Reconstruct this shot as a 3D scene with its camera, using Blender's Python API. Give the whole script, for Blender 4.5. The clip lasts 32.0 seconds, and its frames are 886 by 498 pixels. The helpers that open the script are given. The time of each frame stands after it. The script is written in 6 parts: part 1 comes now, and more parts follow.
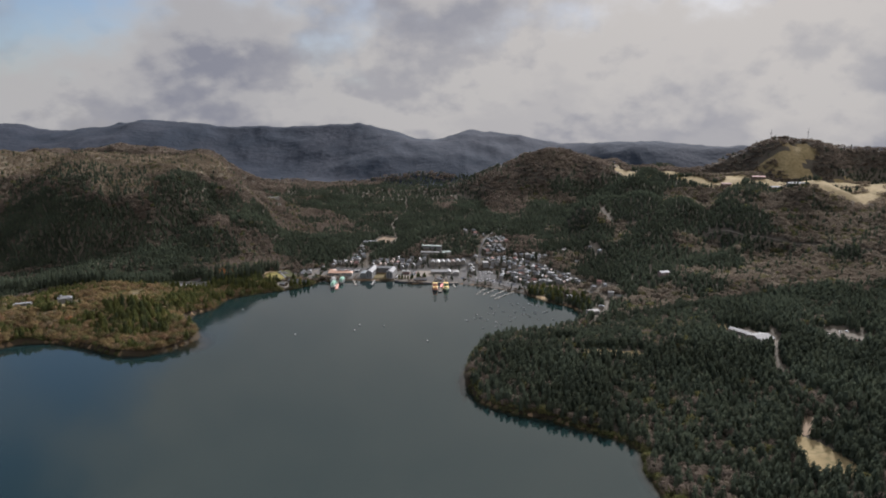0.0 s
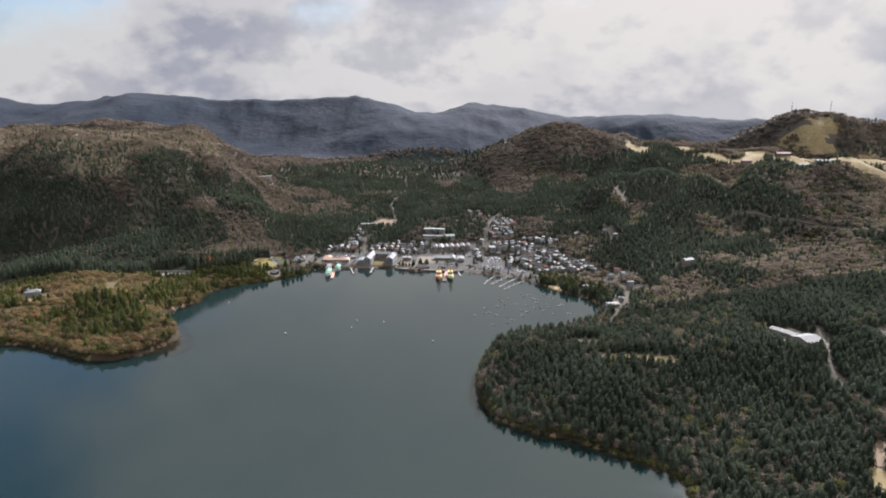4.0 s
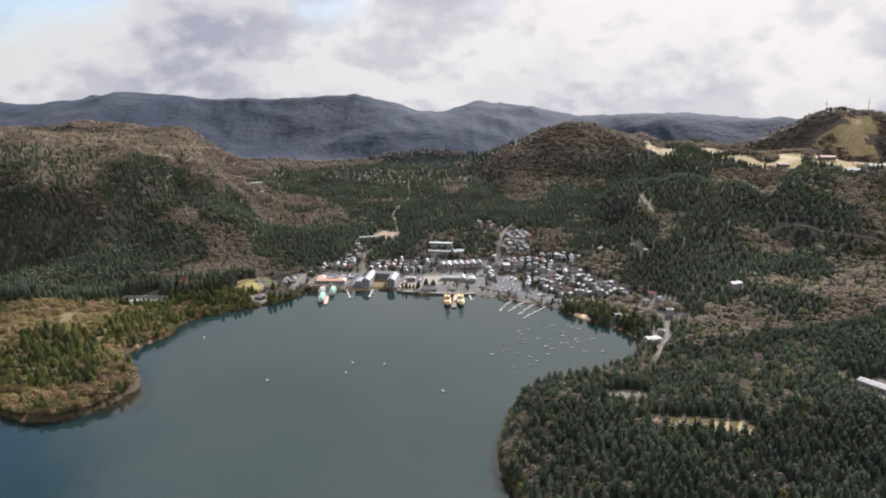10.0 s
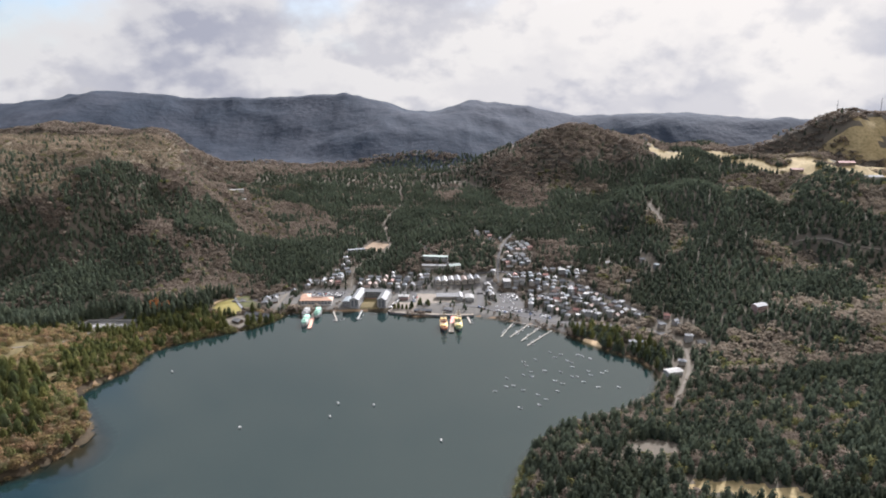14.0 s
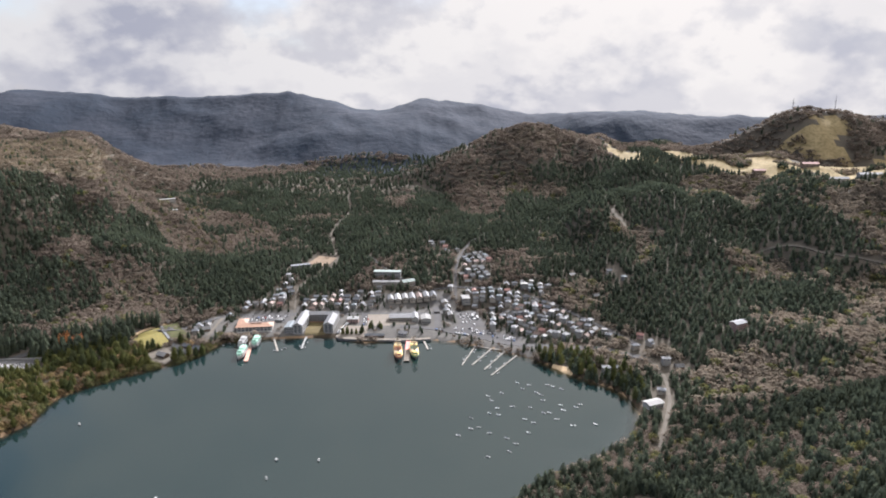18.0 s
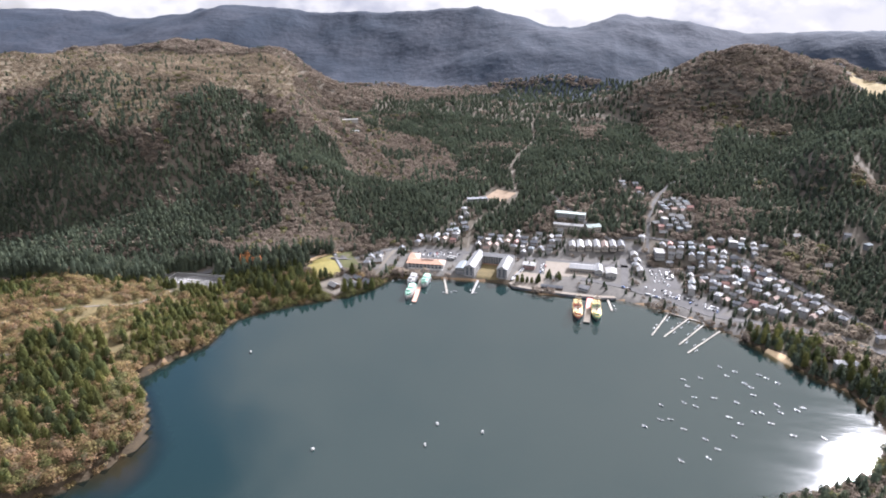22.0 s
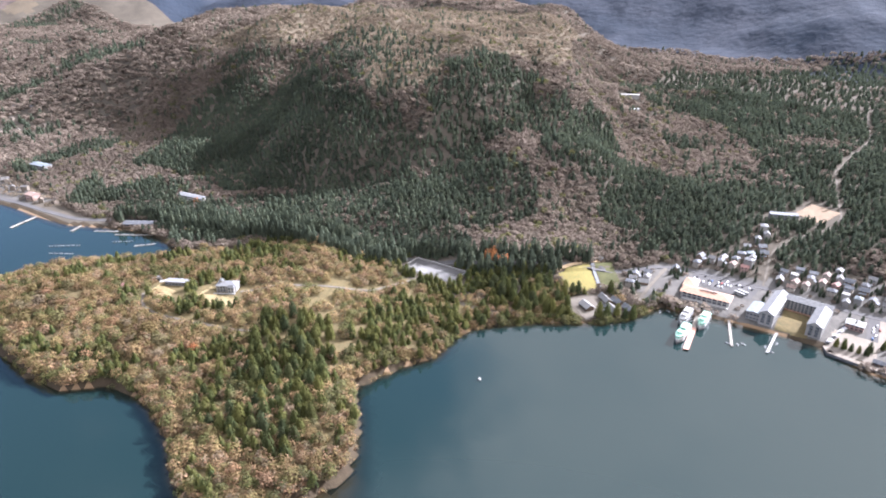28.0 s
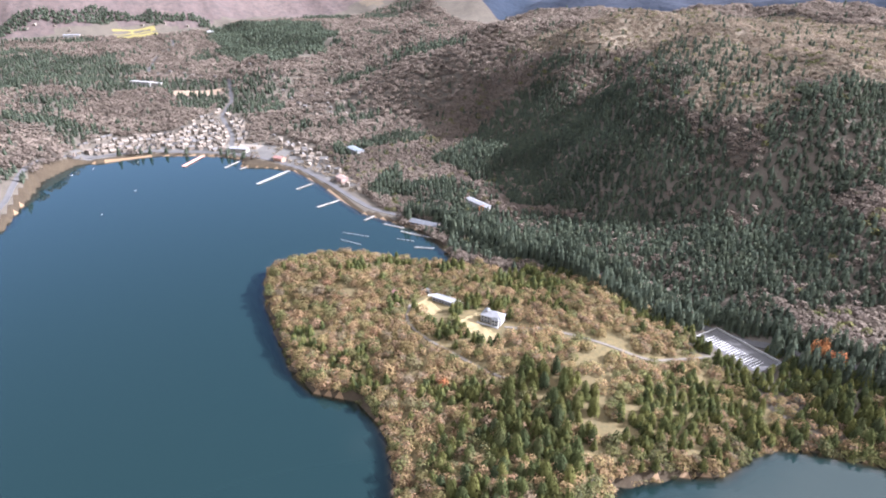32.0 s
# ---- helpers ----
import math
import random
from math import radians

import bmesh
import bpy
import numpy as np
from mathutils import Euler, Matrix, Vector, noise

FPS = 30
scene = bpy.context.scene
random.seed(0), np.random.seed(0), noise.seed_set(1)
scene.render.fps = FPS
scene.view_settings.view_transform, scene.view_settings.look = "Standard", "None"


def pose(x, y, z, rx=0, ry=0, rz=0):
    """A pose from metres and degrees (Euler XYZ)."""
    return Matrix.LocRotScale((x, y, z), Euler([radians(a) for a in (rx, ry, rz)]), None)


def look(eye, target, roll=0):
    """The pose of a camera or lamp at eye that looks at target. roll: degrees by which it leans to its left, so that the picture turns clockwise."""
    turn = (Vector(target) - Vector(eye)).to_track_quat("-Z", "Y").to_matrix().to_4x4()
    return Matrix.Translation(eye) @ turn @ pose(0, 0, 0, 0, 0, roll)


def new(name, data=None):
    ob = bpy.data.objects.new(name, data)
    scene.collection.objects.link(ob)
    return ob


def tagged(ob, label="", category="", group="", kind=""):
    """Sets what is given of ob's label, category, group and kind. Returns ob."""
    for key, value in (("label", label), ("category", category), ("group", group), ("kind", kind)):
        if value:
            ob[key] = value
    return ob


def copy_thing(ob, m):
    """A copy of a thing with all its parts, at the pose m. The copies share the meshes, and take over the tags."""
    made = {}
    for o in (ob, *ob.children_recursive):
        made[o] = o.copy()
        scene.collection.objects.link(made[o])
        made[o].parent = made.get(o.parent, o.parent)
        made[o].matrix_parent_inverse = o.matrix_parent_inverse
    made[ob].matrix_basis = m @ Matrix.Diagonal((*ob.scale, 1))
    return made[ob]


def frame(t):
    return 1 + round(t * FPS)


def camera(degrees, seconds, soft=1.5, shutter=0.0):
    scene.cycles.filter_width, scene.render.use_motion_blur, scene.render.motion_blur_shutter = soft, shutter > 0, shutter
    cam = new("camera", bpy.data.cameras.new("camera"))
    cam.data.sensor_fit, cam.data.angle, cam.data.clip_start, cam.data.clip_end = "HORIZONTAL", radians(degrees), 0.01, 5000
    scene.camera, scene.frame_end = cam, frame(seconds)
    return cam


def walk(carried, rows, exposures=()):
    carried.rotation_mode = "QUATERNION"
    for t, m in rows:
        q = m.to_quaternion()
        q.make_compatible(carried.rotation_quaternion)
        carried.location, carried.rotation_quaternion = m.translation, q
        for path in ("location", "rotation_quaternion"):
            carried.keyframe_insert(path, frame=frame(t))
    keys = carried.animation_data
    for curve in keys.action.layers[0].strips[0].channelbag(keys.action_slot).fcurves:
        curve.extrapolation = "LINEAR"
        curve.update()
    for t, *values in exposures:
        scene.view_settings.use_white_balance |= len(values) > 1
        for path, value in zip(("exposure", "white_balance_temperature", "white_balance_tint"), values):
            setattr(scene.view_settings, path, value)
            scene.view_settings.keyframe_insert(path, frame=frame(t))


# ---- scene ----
cam = camera(68.40, 32.0, soft=1.9)
# seconds, eye x y z, yaw to the left, tilt, roll
PATH = [
    (0, -0, 0, 300, -0, -10.385, 0.317),
    (0.1, -0.3, 2.5, 300, -0.005, -10.9, 0.315),
    (0.2, -0.5, 4.9, 300.1, -0.009, -11.454, 0.313),
    (0.3, -0.8, 7.4, 300.1, -0.014, -11.893, 0.311),
    (0.4, -1.1, 9.9, 300.2, -0.019, -12.221, 0.309),
    (0.5, -1.3, 12.2, 300.2, -0.024, -12.328, 0.31),
    (1, -2.7, 24.3, 300.5, -0.016, -12.377, 0.307),
    (1.5, -4, 36.6, 300.9, -0.085, -12.447, 0.294),
    (2, -4.6, 49.3, 301.2, -0.028, -12.518, 0.268),
    (2.5, -5.3, 62.3, 301.5, 0.01, -12.559, 0.241),
    (3, -6.7, 75.1, 301.9, -0.063, -12.59, 0.221),
    (3.5, -8.4, 87.6, 302.4, -0.11, -12.67, 0.211),
    (5.5, -12.4, 139.1, 303.9, -0.107, -12.759, 0.091),
    (6, -13.1, 151.6, 303.9, -0.08, -12.76, 0.089),
    (6.5, -13.9, 164, 304, -0.069, -12.763, 0.08),
    (7, -14.9, 176.2, 304.3, -0.044, -12.773, 0.057),
    (7.5, -15.8, 188.6, 304.9, -0.061, -12.793, 0.028),
    (8, -16.4, 201, 305.5, 0.004, -12.835, 0.004),
    (8.5, -17.3, 212.9, 306.1, 0.034, -12.871, -0.013),
    (9, -18.8, 224.4, 306.5, 0.005, -12.887, -0.028),
    (9.5, -19.9, 236.4, 306.8, 0.003, -12.903, -0.036),
    (10, -20.6, 248.9, 307.2, 0.056, -12.961, -0.034),
    (10.5, -21.3, 261.7, 307.6, 0.077, -12.986, -0.036),
    (11, -21.8, 274.2, 308, 0.122, -12.994, -0.037),
    (11.5, -22.3, 286.3, 308.5, 0.178, -12.995, -0.034),
    (12, -23.3, 298, 309.3, 0.166, -13.005, -0.027),
    (12.5, -24.3, 309.3, 310.4, 0.177, -13.025, -0.009),
    (13, -25, 320.4, 312.3, 0.152, -13.087, 0.012),
    (13.5, -25.7, 331.6, 314.5, 0.156, -13.138, 0.016),
    (14, -26.1, 342.8, 316.3, -0.687, -13.22, -0.008),
    (14.5, -25.6, 354, 317.6, -1.5, -13.307, -0.042),
    (16.5, -25.6, 400.7, 320.5, -4.971, -13.488, -0.137),
    (17, -25.2, 412.6, 321.4, -5.062, -13.515, -0.15),
    (17.5, -24.7, 424.8, 322.2, -5.052, -13.514, -0.16),
    (18, -24.5, 437.1, 322.7, -4.97, -13.518, -0.156),
    (18.5, -24.4, 449.3, 322.8, -2.883, -13.525, -0.124),
    (19, -24.8, 461.4, 322.7, -0.096, -13.514, -0.086),
    (19.5, -25.9, 473.4, 323, 2.872, -13.5, -0.064),
    (20, -27.3, 485.1, 323.7, 5.54, -13.509, -0.057),
    (20.5, -29.5, 496.7, 324.1, 8.007, -13.535, -0.065),
    (21, -32.2, 508, 323.9, 8.912, -14.656, -0.085),
    (21.5, -35.4, 519, 323.5, 9.838, -17.544, -0.117),
    (22, -39, 529.8, 323, 10.779, -20.302, -0.15),
    (22.5, -43.1, 541, 322.6, 11.636, -23.058, -0.172),
    (23, -47.5, 552.4, 322.9, 12.483, -24.125, -0.189),
    (23.5, -51.8, 563.7, 323.9, 14.682, -24.146, -0.187),
    (24, -56.4, 574.8, 324.7, 17.128, -24.137, -0.162),
    (24.5, -61.3, 585.9, 325.3, 19.363, -24.13, -0.145),
    (25, -66.2, 596.9, 326.1, 21.593, -24.11, -0.145),
    (25.5, -71.2, 607.7, 327, 23.623, -24.126, -0.135),
    (27.5, -98.2, 647.3, 327.9, 31.673, -23.989, -0.029),
    (28, -105.7, 656.7, 328.4, 33.608, -23.982, -0.004),
    (28.5, -113.7, 666.3, 328.7, 35.792, -23.955, 0.021),
    (29, -122.2, 675.6, 328.9, 37.86, -23.943, 0.066),
    (29.5, -131.1, 684.6, 329, 41.866, -23.972, 0.124),
    (30, -140.6, 693.4, 329, 45.592, -23.971, 0.173),
    (30.5, -150.5, 701.5, 329.3, 49.08, -24.033, 0.213),
    (31, -161.1, 708.4, 329.7, 52.669, -24.074, 0.256),
    (31.5, -172.3, 714.4, 329.9, 56.055, -24.095, 0.306),
    (32, -183.6, 719.9, 329.9, 59.573, -24.127, 0.363),
]


def aim(x, y, z, yaw, tilt, roll):
    a, b = radians(yaw), radians(tilt)
    way = Vector((-math.sin(a) * math.cos(b), math.cos(a) * math.cos(b), math.sin(b)))
    return look((x, y, z), Vector((x, y, z)) + way * 100, roll)


EXPOSURES = [(0, 0.75, 5900, 15), (0.5, 1.05, 5900, 15), (3, 1.25, 5850, 15), (9, 1.5, 5850, 15), (20.5, 1.55, 5800, 16), (22.5, 2.1, 5650, 19), (25.5, 2.3, 5600, 20), (32, 2.4, 5450, 22)]
walk(cam, [(row[0], aim(*row[1:])) for row in PATH], EXPOSURES)

# ---- world, sun ----
SUN_AZ, SUN_EL = radians(27), radians(33)     # to the right of +y, above the horizon
sun_way = Vector((math.sin(SUN_AZ) * math.cos(SUN_EL), math.cos(SUN_AZ) * math.cos(SUN_EL), math.sin(SUN_EL)))


class Nodes:
    """Short forms for building a node tree."""

    def __init__(self, tree):
        self.tree = tree
        tree.nodes.clear()

    def add(self, kind, **given):
        n = self.tree.nodes.new(kind)
        for key, value in given.items():
            if key in n.inputs:
                self.put(n.inputs[key], value)
            else:
                setattr(n, key, value)
        return n

    def put(self, socket, value):
        if isinstance(value, bpy.types.NodeSocket):
            self.tree.links.new(value, socket)
        elif isinstance(value, bpy.types.Node):
            self.tree.links.new(value.outputs[0], socket)
        else:
            socket.default_value = value

    def math(self, op, a, b=0.0, c=0.0, clamp=False):
        n = self.tree.nodes.new("ShaderNodeMath")
        n.operation, n.use_clamp = op, clamp
        for s, v in zip(n.inputs, (a, b, c)):
            self.put(s, v)
        return n.outputs[0]

    def mix(self, f, a, b):
        n = self.tree.nodes.new("ShaderNodeMix")
        n.data_type = "RGBA"
        self.put(n.inputs[0], f)
        self.put(n.inputs[6], a)
        self.put(n.inputs[7], b)
        return n.outputs[2]

    def noise(self, vector, scale, detail=3.0, rough=0.5, dims="3D"):
        n = self.tree.nodes.new("ShaderNodeTexNoise")
        n.noise_dimensions = dims
        self.put(n.inputs["Vector"], vector)
        n.inputs["Scale"].default_value, n.inputs["Detail"].default_value, n.inputs["Roughness"].default_value = scale, detail, rough
        return n.outputs[0]

    def ramp(self, f, lo, hi, a=0.0, b=1.0):
        n = self.tree.nodes.new("ShaderNodeMapRange")
        n.interpolation_type = "SMOOTHSTEP"
        for s, v in zip(n.inputs, (f, lo, hi, a, b)):
            self.put(s, v)
        return n.outputs[0]


world = bpy.data.worlds.new("sky")
scene.world = world
world.use_nodes = True
wn = Nodes(world.node_tree)
sky = wn.add("ShaderNodeTexSky", sky_type="NISHITA", sun_disc=False, sun_elevation=SUN_EL, sun_rotation=SUN_AZ)
sky.air_density, sky.dust_density = 1.0, 1.0
way = wn.add("ShaderNodeTexCoord").outputs["Generated"]
split = wn.add("ShaderNodeSeparateXYZ", Vector=way)


def cloud_density(lift):
    """Thickness of the cloud seen in a direction, or a little above it."""
    z = wn.math("ADD", wn.math("MAXIMUM", split.outputs[2], -0.05), lift)
    far = wn.math("ADD", z, 0.62)
    flat = wn.add("ShaderNodeCombineXYZ", X=wn.math("DIVIDE", split.outputs[0], far), Y=wn.math("DIVIDE", split.outputs[1], far), Z=2.3).outputs[0]
    big = wn.noise(flat, 3.0, 4.0, 0.48)
    fine = wn.noise(flat, 10.0, 6.0, 0.55)
    return wn.math("ADD", wn.math("MULTIPLY", big, 0.72), wn.math("MULTIPLY", fine, 0.28))


shape = cloud_density(0.0)
above = cloud_density(0.045)
# the cover thins out to the west and is an even veil overhead
low_bank = wn.ramp(split.outputs[2], 0.02, 0.17, 0.20, 0.0)
overhead = wn.ramp(split.outputs[2], 0.16, 0.36)
veil_part = wn.math("MULTIPLY", overhead, wn.ramp(split.outputs[0], -0.85, 0.10, -0.14, 0.30))
cover = wn.math("ADD", wn.math("ADD", wn.math("MULTIPLY", split.outputs[0], 0.24), low_bank), veil_part)
amount = wn.ramp(wn.math("ADD", shape, cover), 0.27, 0.55)
toward = wn.add("ShaderNodeVectorMath", operation="DOT_PRODUCT")
wn.put(toward.inputs[0], way)
toward.inputs[1].default_value = sun_way
glow = wn.math("POWER", wn.math("MAXIMUM", toward.outputs["Value"], 0.0), 5.0)
lit = wn.mix(glow, (0.288, 0.274, 0.246, 1), (0.425, 0.386, 0.325, 1))
under = wn.mix(glow, (0.150, 0.150, 0.162, 1), (0.285, 0.274, 0.256, 1))
# grey bases where more cloud hangs above, white tops where it ends
base = wn.math("ADD", wn.ramp(wn.math("SUBTRACT", above, shape), -0.06, 0.08, -0.35, 0.55), wn.ramp(shape, 0.42, 0.62, 0.0, 0.6))
base = wn.math("MULTIPLY", base, wn.math("SUBTRACT", 1.0, wn.math("MULTIPLY", overhead, 0.65)), clamp=True)
cloud_base = wn.mix(base, lit, under)
# the veil is brightened overhead, out of view, as added fill light
veil = wn.add("ShaderNodeVectorMath", operation="SCALE")
wn.put(veil.inputs[0], cloud_base)
wn.put(veil.inputs["Scale"], wn.ramp(split.outputs[2], 0.30, 0.80, 0.95, 2.3))
cloud = veil.outputs[0]
sky_light = wn.add("ShaderNodeVectorMath", operation="SCALE")
wn.put(sky_light.inputs[0], sky)
sky_light.inputs["Scale"].default_value = 0.050
mixed = wn.mix(amount, sky_light.outputs[0], cloud)
background = wn.add("ShaderNodeBackground", Color=mixed, Strength=1.0)
wn.add("ShaderNodeOutputWorld", Surface=background)

sun = new("sun", bpy.data.lights.new("sun", "SUN"))
sun.data.energy, sun.data.angle, sun.data.color = 4.8, radians(1.5), (1.0, 0.945, 0.87)
sun.matrix_world = look((0, 0, 0), -sun_way)

# ---- materials ----
def material(name, rough=0.9):
    m = bpy.data.materials.new(name)
    m.use_nodes = True
    n = Nodes(m.node_tree)
    bsdf = n.add("ShaderNodeBsdfPrincipled", Roughness=rough)
    n.add("ShaderNodeOutputMaterial", Surface=bsdf)
    return m, n, bsdf


def rgb(c):
    return (*c, 1.0)


def where(n):
    return n.add("ShaderNodeNewGeometry").outputs["Position"]


def plain(name, colour, rough=0.6, metal=0.0, vary=0.12, scale=0.4):
    """Paint, roofing or timber with stains at two scales and a slight difference from piece to piece."""
    m, n, b = material(name, rough)
    p = where(n)
    stain = n.math("ADD", n.math("MULTIPLY", n.noise(p, scale, 4.0), 0.7), n.math("MULTIPLY", n.noise(p, scale * 9, 2.0), 0.3))
    one = n.add("ShaderNodeObjectInfo").outputs["Random"]
    f = n.math("ADD", n.ramp(stain, 0.3, 0.7), n.math("MULTIPLY", n.math("SUBTRACT", one, 0.5), 0.8))
    dark, light = [tuple(min(1.0, c * k) for c in colour) for k in (1 - 1.6 * vary, 1 + vary)]
    n.put(b.inputs["Base Color"], n.mix(f, rgb(dark), rgb(light)))
    b.inputs["Metallic"].default_value = metal
    return m


def foliage(name, shades, whole=False):
    """Leaves or twigs: each tree takes its own shade, and the crown is mottled."""
    m, n, b = material(name, 1.0)
    if whole:
        one = n.add("ShaderNodeObjectInfo").outputs["Random"]
    else:
        # a shade for each crown, and a little for each spray
        cell = n.add("ShaderNodeTexVoronoi", Vector=where(n), Scale=0.14)
        tree = n.add("ShaderNodeSeparateColor", Color=cell.outputs["Color"]).outputs[0]
        one = n.math("ADD", n.math("MULTIPLY", tree, 0.72), n.math("MULTIPLY", n.add("ShaderNodeNewGeometry").outputs["Random Per Island"], 0.28))
    r = n.add("ShaderNodeValToRGB", Fac=one)
    e = r.color_ramp.elements
    e[0].color, e[1].color = rgb(shades[0]), rgb(shades[-1])
    for i, c in enumerate(shades[1:-1]):
        e.new((i + 1) / (len(shades) - 1)).color = rgb(c)
    p = where(n)
    spots = n.ramp(n.noise(p, 0.9, 3.0), 0.35, 0.65, 0.72, 1.2)
    wide = n.ramp(n.noise(p, 0.012, 3.0), 0.35, 0.65, 0.8, 1.2)
    v = n.add("ShaderNodeVectorMath", operation="SCALE")
    n.put(v.inputs[0], r.outputs[0])
    n.put(v.inputs["Scale"], n.math("MULTIPLY", spots, wide))
    # sprays pass part of the light through
    n.tree.nodes.remove(b)
    face = n.add("ShaderNodeBsdfDiffuse", Color=v.outputs[0])
    back = n.add("ShaderNodeBsdfTranslucent", Color=v.outputs[0])
    both = n.add("ShaderNodeMixShader", Fac=0.33)
    n.put(both.inputs[1], face.outputs[0])
    n.put(both.inputs[2], back.outputs[0])
    n.put(next(k for k in n.tree.nodes if k.bl_idname == "ShaderNodeOutputMaterial").inputs["Surface"], both.outputs[0])
    return m


def earth(name, a, b_, c, scale=0.03, fine=0.6, bump_scale=0.8, depth=0.5):
    """Ground cover of three shades, in patches and in grain."""
    m, n, b = material(name, 1.0)
    p = where(n)
    f = n.ramp(n.noise(p, scale, 6.0, 0.6), 0.35, 0.65)
    g = n.ramp(n.noise(p, fine, 4.0, 0.6), 0.4, 0.68)
    n.put(b.inputs["Base Color"], n.mix(n.math("MULTIPLY", g, 0.7), n.mix(f, rgb(a), rgb(b_)), rgb(c)))
    b.inputs["Specular IOR Level"].default_value = 0.1
    bump = n.add("ShaderNodeBump", Strength=0.8, Distance=depth)
    n.put(bump.inputs["Height"], n.noise(p, bump_scale, 4.0))
    n.put(b.inputs["Normal"], bump)
    return m


M_FLOOR = earth("leaf_litter", (0.074, 0.064, 0.051), (0.09, 0.077, 0.061), (0.056, 0.052, 0.041))
M_MEADOW = earth("dry_grass", (0.20, 0.155, 0.082), (0.26, 0.205, 0.112), (0.115, 0.098, 0.05), 0.02, 0.15)
M_LAWN = earth("lawn", (0.158, 0.130, 0.046), (0.185, 0.155, 0.054), (0.115, 0.116, 0.048), 0.06, 0.5)
M_PARK = earth("park_grass", (0.094, 0.074, 0.038), (0.118, 0.093, 0.046), (0.064, 0.058, 0.031), 0.03, 0.3)
M_TOWN = earth("town_ground", (0.080, 0.076, 0.070), (0.105, 0.099, 0.090), (0.062, 0.060, 0.056), 0.04, 0.3, 0.5, 0.1)
# far woodland floor, with the blue of distance haze put into its colour
M_FAR = earth("haze_blue_far_floor", (0.022, 0.030, 0.044), (0.036, 0.041, 0.054), (0.022, 0.028, 0.039), 0.003, 0.06, 0.05, 4.0)
M_MOUNT = earth("winter_mountain", (0.078, 0.060, 0.055), (0.092, 0.071, 0.063), (0.054, 0.047, 0.043), 0.004, 0.045, 0.05, 4.0)
# darker soil for the ground within 8 m of the lake's edge
M_BANK = earth("dark_bank", (0.042, 0.032, 0.021), (0.054, 0.042, 0.027), (0.030, 0.024, 0.017), 0.08, 0.6)
M_SCRUB = earth("dry_scrub", (0.100, 0.082, 0.060), (0.118, 0.096, 0.068), (0.076, 0.066, 0.047), 0.02, 0.25)


def bed_material():
    m, n, b = material("depth_darkened_bed", 1.0)
    p = where(n)
    z = n.add("ShaderNodeSeparateXYZ", Vector=p).outputs[2]
    # brown near the surface; light lost in deeper water is darkened into the colour
    f = n.ramp(n.math("ADD", z, n.math("MULTIPLY", n.noise(p, 0.05, 4.0), 2.0)), -3.2, 0.8)
    n.put(b.inputs["Base Color"], n.mix(f, rgb((0.008, 0.020, 0.021)), rgb((0.155, 0.102, 0.056))))
    return m


M_BED = bed_material()


def water_material():
    m = bpy.data.materials.new("lake_water")
    m.use_nodes = True
    n = Nodes(m.node_tree)
    p = where(n)
    squeeze = n.add("ShaderNodeMapping", Vector=p, Scale=(0.35, 1.0, 1.0), Rotation=(0, 0, 0.35))
    ripple = n.noise(squeeze, 0.05, 3.0)
    calm = n.ramp(n.noise(p, 0.006, 3.0), 0.36, 0.64, 0.0, 0.02)
    body = n.add("ShaderNodeBsdfDiffuse", Color=rgb((0.007, 0.016, 0.016)))
    clear = n.add("ShaderNodeBsdfTransparent", Color=rgb((0.80, 0.82, 0.74)))
    # the bed shows through where the lake is shallow
    depth = n.add("ShaderNodeMixShader", Fac=n.add("ShaderNodeAttribute", attribute_name="shallow").outputs["Fac"])
    n.put(depth.inputs[1], body.outputs[0])
    n.put(depth.inputs[2], clear.outputs[0])
    gloss = n.add("ShaderNodeBsdfGlossy", Color=rgb((1, 1, 1)), Roughness=n.math("ADD", calm, n.ramp(ripple, 0.35, 0.65, 0.034, 0.050)))
    f = n.add("ShaderNodeFresnel", IOR=1.38)
    # long low ripples
    swell = n.add("ShaderNodeBump", Strength=0.16, Distance=0.30)
    n.put(swell.inputs["Height"], n.math("ADD", n.noise(squeeze, 0.16, 2.0), n.math("MULTIPLY", n.noise(p, 0.02, 2.0), 1.5)))
    n.put(gloss.inputs["Normal"], swell)
    top = n.add("ShaderNodeMixShader", Fac=f)
    n.put(top.inputs[1], depth.outputs[0])
    n.put(top.inputs[2], gloss.outputs[0])
    n.add("ShaderNodeOutputMaterial", Surface=top)
    return m


M_WATER = water_material()
CEDAR = [(0.052, 0.064, 0.047), (0.059, 0.072, 0.052), (0.067, 0.080, 0.054), (0.078, 0.087, 0.058)]
PARK_CEDAR = [(0.044, 0.055, 0.028), (0.066, 0.076, 0.029), (0.105, 0.104, 0.034), (0.052, 0.062, 0.032)]
BARE = [(0.115, 0.096, 0.079), (0.134, 0.108, 0.089), (0.150, 0.120, 0.096), (0.129, 0.109, 0.084), (0.110, 0.092, 0.078)]
PARK_BARE = [(0.157, 0.114, 0.068), (0.202, 0.138, 0.075), (0.171, 0.129, 0.060), (0.120, 0.105, 0.046), (0.202, 0.122, 0.072), (0.144, 0.116, 0.079), (0.106, 0.098, 0.042)]
SLOPE_BARE = [(0.164, 0.131, 0.100), (0.187, 0.147, 0.107), (0.159, 0.133, 0.094), (0.141, 0.119, 0.096)]
OLIVE = [(0.068, 0.078, 0.032), (0.092, 0.096, 0.038), (0.120, 0.112, 0.046), (0.080, 0.084, 0.044), (0.136, 0.116, 0.050)]
M_OLIVE = foliage("olive_leaves", OLIVE)
M_CEDAR = foliage("cedar_needles", CEDAR)
M_PARK_CEDAR = foliage("park_cedar_needles", PARK_CEDAR)
